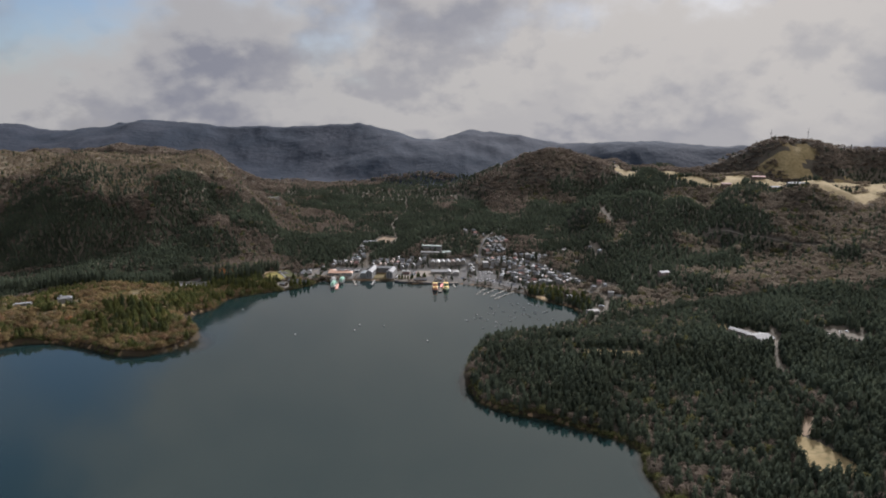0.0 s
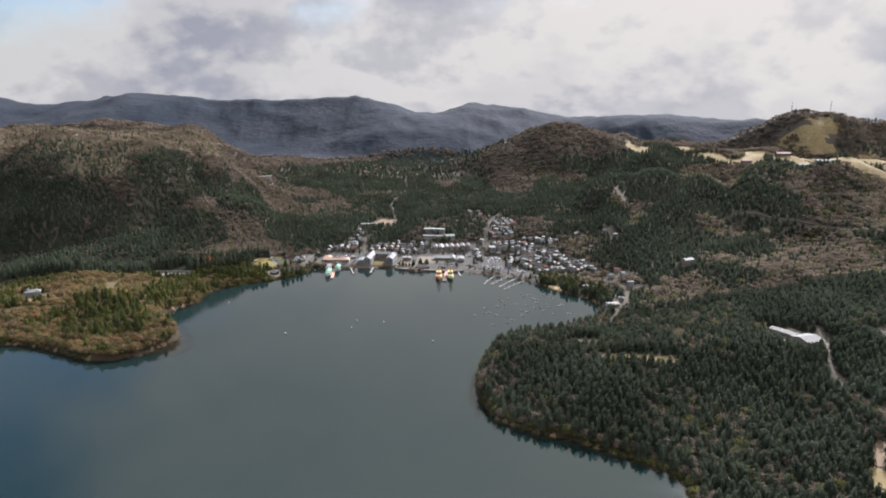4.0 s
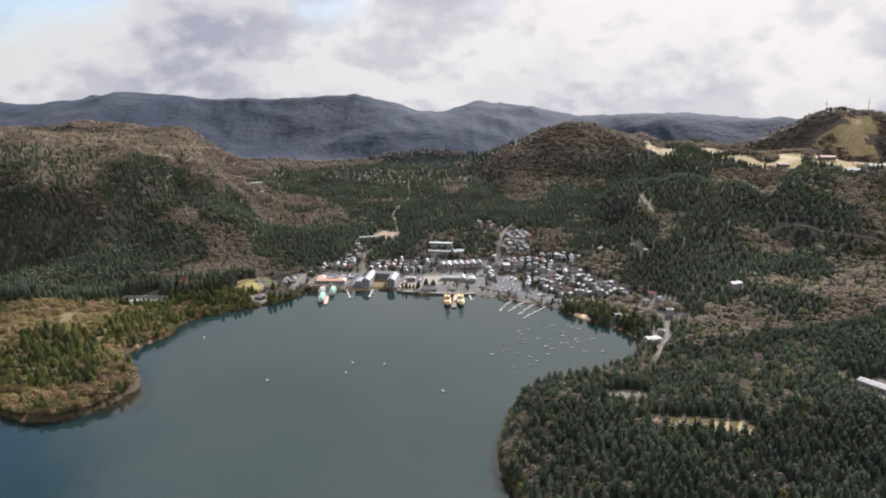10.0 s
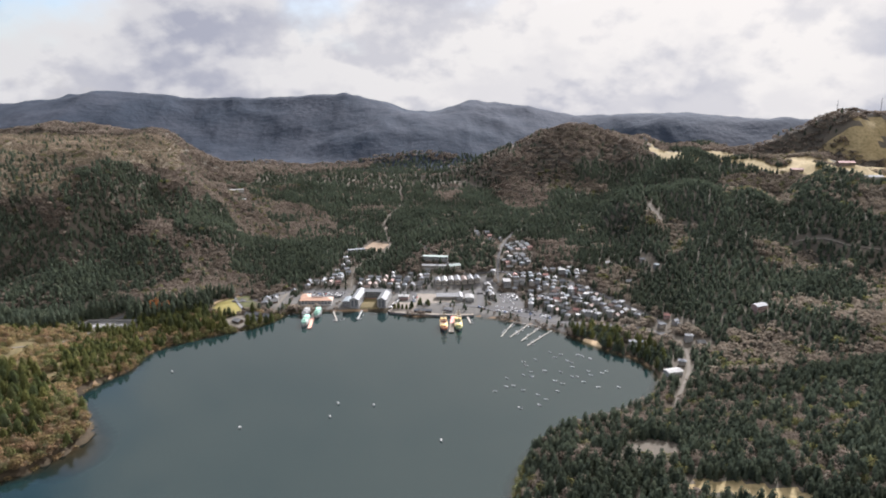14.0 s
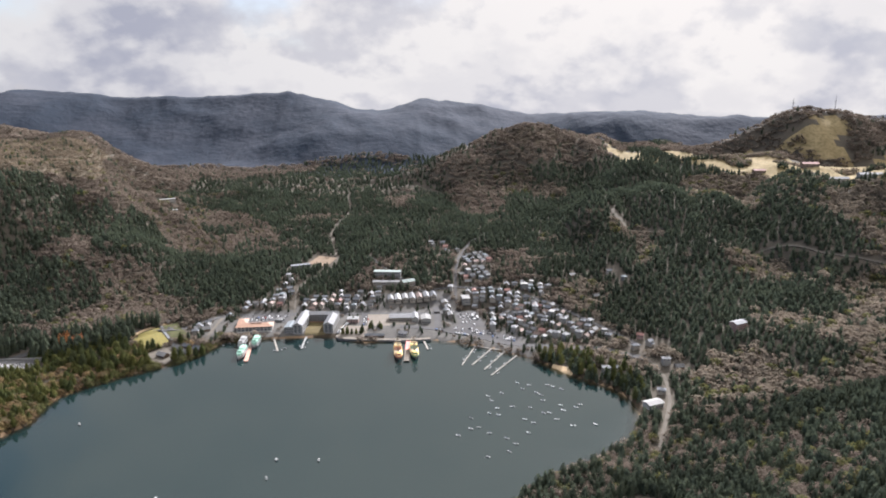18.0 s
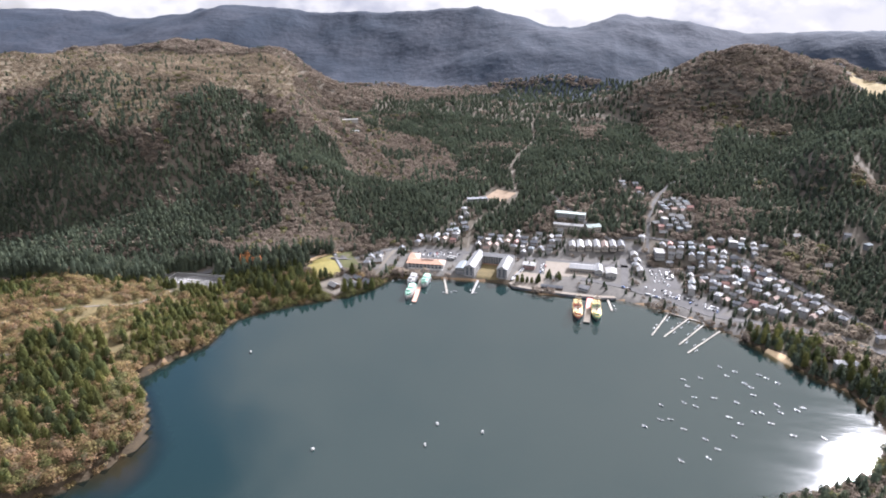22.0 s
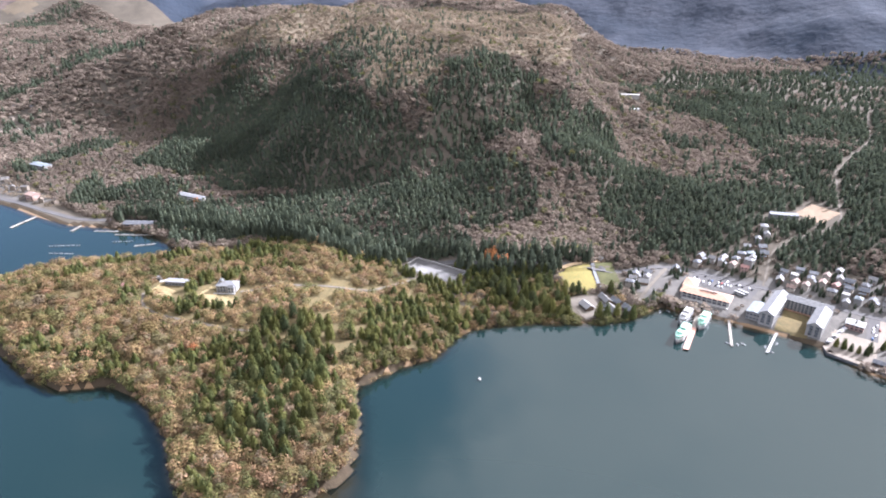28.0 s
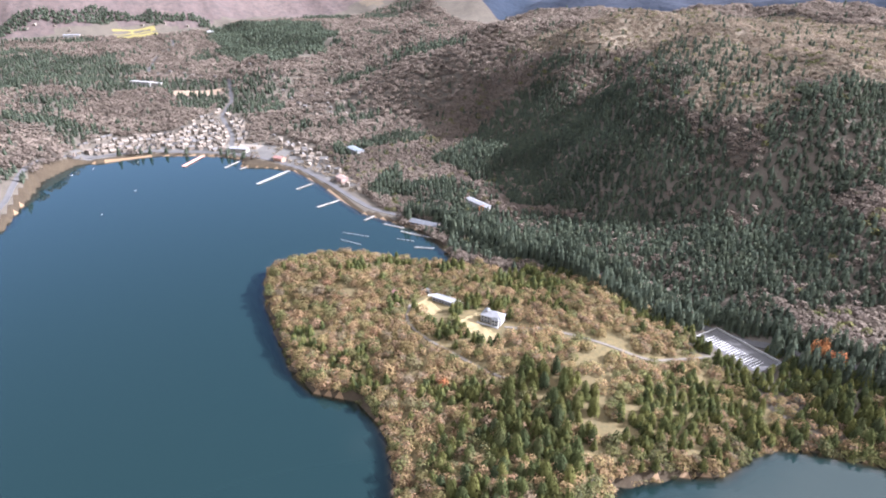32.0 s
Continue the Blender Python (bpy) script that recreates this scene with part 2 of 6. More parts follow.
M_BARE = foliage("bare_twigs", BARE)
M_PARK_BARE = foliage("autumn_twigs", PARK_BARE)
# bare twigs again, paler: the lift of the haze is put into the colour
EAST_BARE = [(0.160, 0.131, 0.103), (0.181, 0.147, 0.113), (0.149, 0.127, 0.097), (0.137, 0.116, 0.094)]
M_EAST_BARE = foliage("haze_paled_twigs", EAST_BARE)
M_SLOPE_BARE = foliage("slope_twigs", SLOPE_BARE)
M_CEDAR_ONE = foliage("cedar_sprays", PARK_CEDAR, True)
M_BARE_ONE = foliage("autumn_sprays", PARK_BARE, True)
M_ORANGE = foliage("orange_leaves", [(0.26, 0.105, 0.05), (0.32, 0.15, 0.06)], True)
M_BARK = plain("bark", (0.13, 0.09, 0.06), 0.95, 0, 0.3, 1.5)

# ---- the lie of the land ----
# The lake's edge, coast by coast, as one closed line.
COAST_NORTH = [(300, -2400), (-1300, -2500), (-1250, -900), (-1020, 300), (-1080, 540)]
COAST_VILLAGE = [(-1152, 619), (-1260, 644), (-1372, 671), (-1435, 718), (-1440, 780), (-1428, 844), (-1397, 907), (-1360, 958),
                 (-1289, 999), (-1220, 1036), (-1121, 1049), (-1054, 1050), (-981, 1055), (-933, 1076), (-887, 1095), (-834, 1098), (-770, 1085)]
COAST_PARK = [(-790, 1040), (-840, 990), (-862, 930), (-850, 885), (-805, 868), (-720, 856), (-660, 850), (-623, 854), (-590, 882), (-555, 886),
              (-518, 876), (-485, 863), (-457, 846), (-433, 836), (-400, 834), (-378, 852), (-362, 882), (-358, 910), (-370, 935), (-389, 962),
              (-417, 989), (-414, 1010), (-404, 1038), (-387, 1068), (-391, 1102), (-387, 1126), (-368, 1148), (-340, 1171), (-300, 1198),
              (-285, 1208), (-265, 1230), (-252, 1258)]
COAST_TOWN = [(-247, 1277), (-222, 1272), (-180, 1281), (-134, 1285), (-100, 1278), (-57, 1253), (-6, 1259), (25, 1258), (67, 1242),
              (100, 1223), (143, 1188), (164, 1164), (178, 1140), (202, 1112), (224, 1088), (233, 1056), (228, 1021), (214, 995), (198, 972)]
COAST_WOOD = [(155, 945), (105, 915), (65, 875), (45, 830), (33, 785), (30, 750), (37, 715), (48, 685), (74, 663), (110, 648), (150, 620),
              (186, 592), (192, 570), (183, 540), (187, 495), (230, 420), (265, 300), (300, 0), (420, -800), (500, -2300)]
SHORE = np.array(COAST_NORTH + COAST_VILLAGE + COAST_PARK + COAST_TOWN + COAST_WOOD, float)

# Ridges: crest points (x, y, height and, where it changes along the crest, reach), reach of the foot, roundness.
RIDGES = [
    ([(-1820, 1350, 60, 330), (-1720, 1620, 135, 430), (-1560, 1780, 178, 540), (-1376, 1870, 200, 620), (-1130, 1930, 218, 680), (-930, 1910, 219, 680),
      (-770, 1830, 210, 620), (-665, 1740, 197, 530), (-590, 1750, 168, 430), (-520, 1750, 132, 260), (-455, 1715, 100, 120)], 680, 2.9),
    ([(-650, 1660, 182, 240), (-565, 1570, 132, 220), (-495, 1490, 92, 180), (-430, 1370, 44, 120)], 200, 1.6),
    ([(-1250, 2350, 212), (-820, 2190, 182), (-686, 2114, 165), (-560, 2130, 118), (-450, 2150, 85)], 420, 1.4),
    ([(-3000, 2750, 339), (-2400, 3000, 329), (-1895, 3000, 309), (-1754, 3000, 287), (-1486, 3000, 317), (-1340, 3000, 333), (-1101, 3000, 317),
      (-934, 3000, 301), (-760, 3000, 312), (-549, 3000, 326), (-380, 3000, 330), (-236, 3000, 295), (-116, 3000, 255), (-56, 3000, 249), (113, 3000, 297),
      (343, 2950, 272), (513, 2900, 241), (634, 2850, 235)], 900, 1.15),
    ([(634, 2850, 228), (790, 2800, 246), (880, 2740, 258), (990, 2700, 250), (1150, 2650, 240), (1500, 2600, 240), (1900, 2500, 250), (2500, 2400, 290)], 520, 1.3),
    ([(840, 2120, 190, 170), (930, 2090, 226, 230), (990, 2080, 258, 260), (1040, 2075, 272, 290), (1120, 2075, 272, 300), (1240, 2090, 262, 300), (1400, 2100, 250, 300), (1700, 2100, 250, 300)], 280, 1.25),
    ([(-60, 2150, 100), (100, 2150, 148), (190, 2165, 184), (285, 2180, 222), (347, 2190, 233), (414, 2195, 229), (500, 2200, 192), (600, 2200, 160)], 430, 1.1),
    ([(560, 2260, 178), (700, 2010, 160), (880, 1850, 158), (1000, 1720, 158), (1200, 1650, 162), (1700, 1600, 168)], 470, 2.0),
    ([(520, 1750, 128), (430, 1640, 98), (385, 1450, 58), (350, 1330, 30)], 190, 1.5),
    ([(560, 1680, 130, 200), (530, 1540, 112, 170), (480, 1400, 78, 150), (400, 1240, 38, 110)], 170, 1.5),
    ([(900, 1640, 160, 260), (760, 1500, 156, 240), (680, 1390, 128, 210), (600, 1280, 76, 180), (480, 1170, 42, 150)], 220, 1.6),
    ([(1050, 1600, 160, 280), (900, 1400, 128, 260), (760, 1230, 86, 230), (620, 1090, 58, 200)], 240, 1.6),
    ([(-3950, 500, 520), (-3850, 1000, 560), (-3700, 1600, 430)], 1150, 1.2),
    ([(-3300, 2300, 380), (-2900, 2500, 300)], 900, 1.2),
    ([(-780, 930, 17), (-690, 960, 21), (-610, 1000, 22), (-520, 1030, 20), (-440, 930, 12), (-410, 880, 9)], 140, 1.7),
    ([(110, 800, 20), (200, 770, 28), (330, 800, 34), (450, 900, 42)], 190, 1.7),
    ([(-2000, 700, 60), (-1700, 560, 45), (-1450, 560, 30), (-1250, 560, 22)], 260, 1.6),
]


def lattice(ix, iy, seed):
    h = np.sin(ix * 127.1 + iy * 311.7 + seed * 74.7) * 43758.5453
    return h - np.floor(h)


def vnoise(x, y, size, seed):
    """Smooth noise of that grain, -1 to 1."""
    u, v = np.asarray(x, float) / size, np.asarray(y, float) / size
    i, j = np.floor(u), np.floor(v)
    a, b = u - i, v - j
    a, b = a * a * (3 - 2 * a), b * b * (3 - 2 * b)
    top = lattice(i, j, seed) * (1 - a) + lattice(i + 1, j, seed) * a
    low = lattice(i, j + 1, seed) * (1 - a) + lattice(i + 1, j + 1, seed) * a
    return (top * (1 - b) + low * b) * 2 - 1


def inside(x, y, poly):
    poly = np.asarray(poly, float)
    hit = np.zeros(np.shape(x), bool)
    for (x0, y0), (x1, y1) in zip(poly, np.roll(poly, -1, 0)):
        if y0 != y1:
            hit ^= ((y0 > y) != (y1 > y)) & (x < (x1 - x0) * (y - y0) / (y1 - y0) + x0)
    return hit


def along(x, y, pts, closed=False):
    """Distance to a line and the third number of its points there."""
    best, level, weight = np.full(np.shape(x), 1e9), np.zeros(np.shape(x)), np.zeros(np.shape(x))
    n = len(pts) if closed else len(pts) - 1
    for k in range(n):
        p, q = pts[k], pts[(k + 1) % len(pts)]
        dx, dy = q[0] - p[0], q[1] - p[1]
        f = np.clip(((x - p[0]) * dx + (y - p[1]) * dy) / (dx * dx + dy * dy), 0, 1)
        d = np.hypot(x - p[0] - f * dx, y - p[1] - f * dy)
        best = np.minimum(best, d)
        if len(p) > 2:
            w = (d / 100 + 0.05) ** -8.0
            level, weight = level + w * (p[2] + f * (q[2] - p[2])), weight + w
    return best, level / np.maximum(weight, 1e-12)


def shore_distance(x, y):
    """Metres from the lake's edge, positive on land."""
    d, _ = along(x, y, SHORE, True)
    d = np.where(inside(x, y, SHORE), -d, d)
    return d + np.clip(np.abs(d) / 20, 0, 1) * vnoise(x, y, 9, 3) * 1.2


# level yards cut into the slope: centre, half sizes, turn, height
YARDS = [(-60, 1322, 95, 36, -0.05, 4.2), (-200, 1335, 50, 34, -0.03, 4.2), (70, 1330, 60, 45, -0.25, 4.6), (-270, 1320, 25, 30, -0.3, 6.5),
         (-479, 1199, 33, 15, 0.0, 9.0), (-612, 1018, 24, 18, 0.1, 21.0), (-668, 998, 18, 16, 0.1, 20.0), (402, 815, 30, 38, 0.3, 35.0),
         (508, 790, 26, 30, 0.3, 45.0), (-1330, 1030, 70, 30, -0.55, 4.5), (-1470, 860, 30, 110, 0.1, 4.5)]


def over_ridge(x, y, h, pts, reach, power):
    """The ground with one more ridge laid over it."""
    e, top = along(x, y, pts)
    run = math.hypot(pts[-1][0] - pts[0][0], pts[-1][1] - pts[0][1])
    s = (x * (pts[-1][0] - pts[0][0]) + y * (pts[-1][1] - pts[0][1])) / run
    peak = max(p[2] for p in pts)
    if len(pts[0]) > 3:
        foot = along(x, y, [(p[0], p[1], p[3]) for p in pts])[1]
    else:
        foot = reach * np.sqrt(np.maximum(top, 1) / peak)
    hill = top * (1 - np.maximum(e / foot, 0) ** power)
    f = np.clip(e / foot, 0, 1)
    # spurs and gullies run down from the crest
    spur = 0.65 * vnoise(s + 25 * vnoise(x, y, 90, 14), f * 60, 210, 12) + 0.35 * vnoise(s + 12 * vnoise(x, y, 40, 15), f * 40, 95, 13)
    if peak > 280:      # the far range has broad spurs
        spur = 0.8 * vnoise(s + 70 * vnoise(x, y, 260, 16), f * 90, 420, 17) + 0.2 * spur
    hill = hill + (0.0 if peak < 60 else min(0.4 * peak, 86) if peak < 280 else 78) * spur * 4 * f * (1 - f)
    hill = np.where(e > foot, -60.0, hill)
    k = 9.0 if peak > 60 else 4.0
    return k * np.logaddexp(h / k, hill / k)


def height(x, y):
    x, y = np.asarray(x, float), np.asarray(y, float)
    d = shore_distance(x, y)
    land = np.maximum(d, 0)
    # a bank at the water, a shelf, then a steady rise
    slope = 0.17 - 0.09 * np.clip((-1000 - x) / 300, 0, 1) * np.clip((1500 - y) / 200, 0, 1)
    rise = 2.2 * (1 - np.exp(-land / 3)) + 0.03 * np.minimum(land, 60) + slope * np.clip(land - 60, 0, 200) + 0.6 * slope * np.maximum(land - 260, 0)
    rise = np.where(rise > 95, 95 + (rise - 95) * 0.12, rise)
    h = rise
    for pts, reach, power in RIDGES:
        wide = max([reach] + [p[3] for p in pts if len(p) > 3]) + 40
        px, py = [p[0] for p in pts], [p[1] for p in pts]
        near = (x > min(px) - wide) & (x < max(px) + wide) & (y > min(py) - wide) & (y < max(py) + wide)
        if near.any():
            h = np.array(h)
            h[near] = over_ridge(x[near], y[near], h[near], pts, reach, power)
    rough = np.clip((h - 25) / 60, 0, 1)
    gully = np.abs(vnoise(x, y, 140, 5)) * 12 + np.abs(vnoise(x, y, 60, 6)) * 5
    h = h + rough * (vnoise(x, y, 320, 7) * 7 - gully + 7 + vnoise(x, y, 25, 8) * 1.6)
    shelf = np.exp(-((x + 340) / 42) ** 2 - ((y - 870) / 70) ** 2)      # a brown shoal off the point
    h = np.where(land > 0, h, np.maximum(d * (0.42 - 0.37 * shelf), -9.0))
    # the town stands on a gentle fan below the hills
    fan = 6 + 0.2 * np.clip(y - 1365, 0, 70) + 0.42 * np.maximum(y - 1435, 0)
    flat_part = np.clip((x + 335) / 50, 0, 1) * np.clip((140 - x) / 90, 0, 1) * np.clip((y - 1290) / 40, 0, 1)
    h = h - flat_part * 3 * np.logaddexp(0, (h - fan) / 3)
    # a level shelf carries the highway past the park
    shelf_top = 10 + 0.45 * np.maximum(y - 1222, 0) + 0.02 * np.abs(x + 479)
    shelf_part = np.clip((x + 660) / 60, 0, 1) * np.clip((-345 - x) / 60, 0, 1) * np.clip((y - 1130) / 40, 0, 1) * np.clip((1275 - y) / 40, 0, 1)
    h = h - shelf_part * 2 * np.logaddexp(0, (h - shelf_top) / 2)
    for cx, cy, hx, hy, turn, level in YARDS:
        c, s = np.cos(turn), np.sin(turn)
        u, v = (x - cx) * c + (y - cy) * s, -(x - cx) * s + (y - cy) * c
        out = np.maximum(np.maximum(np.abs(u) - hx, np.abs(v) - hy), 0)
        w = np.clip(1 - out / 14, 0, 1)
        h = h * (1 - w) + level * w
    return h


def steps(*spans):
    out = [spans[0][0]]
    for a, b, s in spans:
        out += list(np.linspace(a, b, max(1, round((b - a) / s)) + 1)[1:])
    return np.array(out)


def mesh_of(name, verts, faces, mats, index=None, smooth=False):
    """A mesh out of arrays, all faces with the same number of corners."""
    verts, faces = np.asarray(verts, np.float32), np.asarray(faces, np.int32)
    me = bpy.data.meshes.new(name)
    me.vertices.add(len(verts))
    me.vertices.foreach_set("co", verts.ravel())
    me.loops.add(faces.size)
    me.loops.foreach_set("vertex_index", faces.ravel())
    me.polygons.add(len(faces))
    me.polygons.foreach_set("loop_start", np.arange(0, faces.size, faces.shape[1], dtype=np.int32))
    if index is not None:
        me.polygons.foreach_set("material_index", np.asarray(index, np.int32))
    me.polygons.foreach_set("use_smooth", np.full(len(faces), smooth))
    for m in mats if isinstance(mats, (list, tuple)) else [mats]:
        me.materials.append(m)
    me.update(calc_edges=True)
    return me


MEADOWS = [[(545, 2080), (585, 2290), (606, 2300), (585, 2118), (600, 1960), (590, 1884), (542, 1936)],
           [(648, 1993), (691, 2090), (736, 2026), (870, 2050), (917, 2036), (934, 2005), (912, 1880), (940, 1780), (1076, 1907), (1180, 1925), (1400, 1900),
            (1400, 1500), (900, 1440), (799, 1446), (770, 1500), (741, 1578), (752, 1734), (700, 1810), (673, 1844)],
           [(940, 2004), (987, 2003), (1031, 2010), (1099, 2050), (1140, 2040), (1125, 2006), (1085, 1914), (991, 1922)]]
TOWN_LAND = [[(-262, 1262), (-240, 1285), (-95, 1282), (-40, 1258), (70, 1246), (160, 1178), (185, 1190), (150, 1260), (90, 1340), (60, 1420), (-60, 1420),
              (-130, 1390), (-270, 1370), (-300, 1330)],
             [(-1440, 720), (-1450, 850), (-1380, 970), (-1230, 1046), (-1100, 1062), (-1090, 1100), (-1240, 1110), (-1400, 1040), (-1500, 900), (-1490, 720)]]


GLADES = [[(-628, 994), (-634, 1022), (-612, 1012), (-585, 1020), (-586, 1000)], [(-678, 976), (-684, 996), (-654, 996), (-652, 980)],
          [(-361, 1262), (-352, 1284), (-338, 1305), (-311, 1267), (-328, 1248)], [(-334, 1311), (-320, 1330), (-293, 1287), (-305, 1269)], [(336, 574), (345, 556), (355, 511), (345, 498), (318, 515), (314, 541)],
          [(367, 871), (395, 866), (388, 850), (360, 855)], [(360, 608), (368, 598), (346, 568), (336, 574)]]
CLEARINGS = [(168, 780), (172, 796), (210, 784), (250, 766), (240, 752), (205, 764)]


def ground_kind(x, y):
    """0 woodland floor, 1 dry grass, 2 town, 3 far slopes, 4 lake bed, 5 park grass, 6 lawn, 7 winter mountain, 8 dry
    scrub, 9 dark bank.
    """
    kind = np.zeros(np.shape(x), int)
    kind[(height(x, y) > 168 + 25 * vnoise(x, y, 120, 61)) & (x < -380) & (y < 2000)] = 8
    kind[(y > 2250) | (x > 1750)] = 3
    kind[(height(x, y) > 196 + 14 * vnoise(x, y, 60, 62)) & (x > 190) & (x < 560) & (y < 2250)] = 8
    kind[x < -2880 + 60 * vnoise(x, y, 150, 63)] = 7
    for poly, cover in zip(MEADOWS, (1, 1, 1)):
        kind[inside(x + vnoise(x, y, 40, 21) * 25, y + vnoise(x, y, 40, 22) * 25, poly)] = cover
    for poly in TOWN_LAND:
        kind[inside(x, y, poly)] = 2
    kind[inside(x, y, COAST_PARK[:27] + [(-440, 1165), (-640, 1150), (-760, 1100)]) & (shore_distance(x, y) > 9)] = 5
    kind[inside(x, y, CLEARINGS)] = 1
    return kind



# ---- layout of roads, buildings and clearings ----
ROADS = {
    "harbour_road": ([(-308, 1317), (-270, 1357), (-247, 1370), (-165, 1368), (-105, 1361), (-60, 1360), (45, 1352), (110, 1352), (150, 1322)], 8),
    "waterfront_road": ([(-10, 1300), (7, 1296), (39, 1286), (69, 1269), (97, 1252), (123, 1229), (144, 1220), (190, 1210), (240, 1190), (282, 1150)], 9),
    "station_street": ([(46, 1428), (46, 1352), (42, 1290)], 9),
    "temple_street": ([(-265, 1358), (-267, 1267)], 7),
    "upper_street": ([(76, 1354), (78, 1389), (82, 1433), (87, 1481), (100, 1542), (127, 1608), (170, 1660)], 4.5),
    "school_road": ([(-60, 1560), (-39, 1517), (-10, 1468), (17, 1435), (46, 1407)], 6),
    "back_street": ([(46, 1428), (81, 1430), (132, 1408), (169, 1386), (215, 1330), (262, 1240), (288, 1180)], 6),
    "shore_road": ([(221, 960), (250, 1011), (270, 1048), (289, 1104), (285, 1150)], 7),
    "quarry_road": ([(-134, 1697), (-122, 1607), (-111, 1549), (-116, 1521), (-150, 1480), (-170, 1440), (-165, 1372)], 4.5),
    "pass_road": ([(-117, 2005), (-108, 1920), (-104, 1847), (-115, 1790), (-134, 1697)], 4),
    "hillside_road": ([(430, 1440), (491, 1408), (522, 1409), (576, 1378), (617, 1315), (671, 1277), (748, 1197), (800, 1150)], 8),
    "scar_road": ([(397, 1560), (419, 1521), (445, 1495)], 8),
    "bypass": ([(0, 2060), (60, 2044), (127, 1933), (212, 1888), (276, 1879), (375, 1861)], 8),
    "park_drive": ([(-531, 990), (-549, 979), (-586, 968), (-625, 957), (-654, 956), (-680, 975)], 5),
    "park_road": ([(-600, 1030), (-559, 1074), (-534, 1092), (-500, 1111), (-480, 1180)], 6),
    "hall_road": ([(440, 838), (430, 803), (400, 748), (385, 700), (395, 600), (420, 480)], 6),
    "village_road": ([(-1165, 600), (-1275, 630), (-1392, 658), (-1452, 712), (-1456, 785), (-1444, 850), (-1410, 915), (-1372, 970), (-1298, 1012),
                      (-1226, 1048), (-1121, 1062), (-1050, 1066), (-985, 1072), (-930, 1100), (-840, 1150), (-700, 1178), (-560, 1190), (-440, 1236), (-308, 1317)], 8),
    "village_rise": ([(-1372, 970), (-1480, 1000), (-1610, 1010), (-1720, 1060), (-1900, 1100), (-2030, 1000), (-2161, 945), (-2349, 996), (-2491, 1070), (-2620, 1090), (-2760, 1090)], 8),
    "village_back": ([(-1460, 712), (-1500, 740), (-1555, 790), (-1550, 890), (-1610, 1010)], 6),
}
# footprints: centre, half sizes, turn
HELD = {
    "hotel": (-126, 1313, 31, 33, -0.10), "annex": (-160, 1302, 9, 15, -0.10), "museum": (-210, 1312, 28, 16, 0.02), "museum_wing": (-230, 1332, 8, 12, 0.02),
    "car_park_a": (-202, 1352, 34, 16, -0.12), "plaza": (-40, 1335, 16, 30, 0.0), "market_hall": (-8, 1332, 18, 20, -0.05), "white_store": (27, 1318, 9, 14, 0.0),
    "car_park_b": (-58, 1330, 8, 26, 0.0), "quay_garden": (-75, 1290, 22, 22, -0.15), "sheds": (8, 1400, 36, 20, 0.05), "school": (-26, 1472, 24, 8, -0.15),
    "school_low": (-28, 1448, 24, 7, -0.12), "green_hall": (6, 1444, 12, 9, 0.4), "white_office": (92, 1382, 8, 12, 0.05), "car_park_c": (90, 1318, 17, 32, 0.05),
    "coach_lot": (62, 1380, 9, 24, 0.0), "front_lot": (105, 1262, 50, 11, -0.62), "promenade": (-30, 1266, 66, 9, -0.1), "quarry": (-138, 1550, 24, 26, -0.4), "hillside_school": (-178, 1518, 26, 8, 0.35),
    "checkpoint": (-300, 1232, 24, 26, -0.7), "lawn": (-335, 1276, 18, 24, -0.6), "dark_lawn": (-313, 1299, 12, 24, 0.55), "park_car_park": (-479, 1199, 36, 18, 0.0),
    "villa": (-610, 1020, 26, 18, 0.15), "garden_house": (-668, 998, 18, 16, 0.2), "hall": (402, 815, 28, 36, 0.3), "turning_circle": (508, 790, 30, 36, 0.3),
    "field": (334, 535, 12, 26, 0.0), "white_house": (248, 1040, 14, 12, 0.3), "pink_house": (402, 1160, 12, 12, 0.4), "clearing_a": (205, 772, 40, 10, -0.32),
    "clearing_b": (160, 850, 22, 18, -0.3), "scar": (396, 1578, 11, 28, 0.2), "twin_a": (-466, 1778, 20, 9, 0.4), "twin_b": (-449, 1744, 16, 9, 0.4),
    "lodge": (-898, 1197, 25, 8, 0.12), "village_front": (-1398, 1000, 30, 12, 0.8), "village_hotel": (-1240, 1158, 22, 12, 0.0), "slip": (-893, 1108, 24, 10, 0.55),
    "village_school": (-1975, 912, 45, 18, 0.6), "village_field": (-2795, 1000, 60, 70, 0.0), "bare_field": (-1840, 1010, 26, 62, -0.5),
    "delta": (176, 1140, 12, 14, 0.0),
}
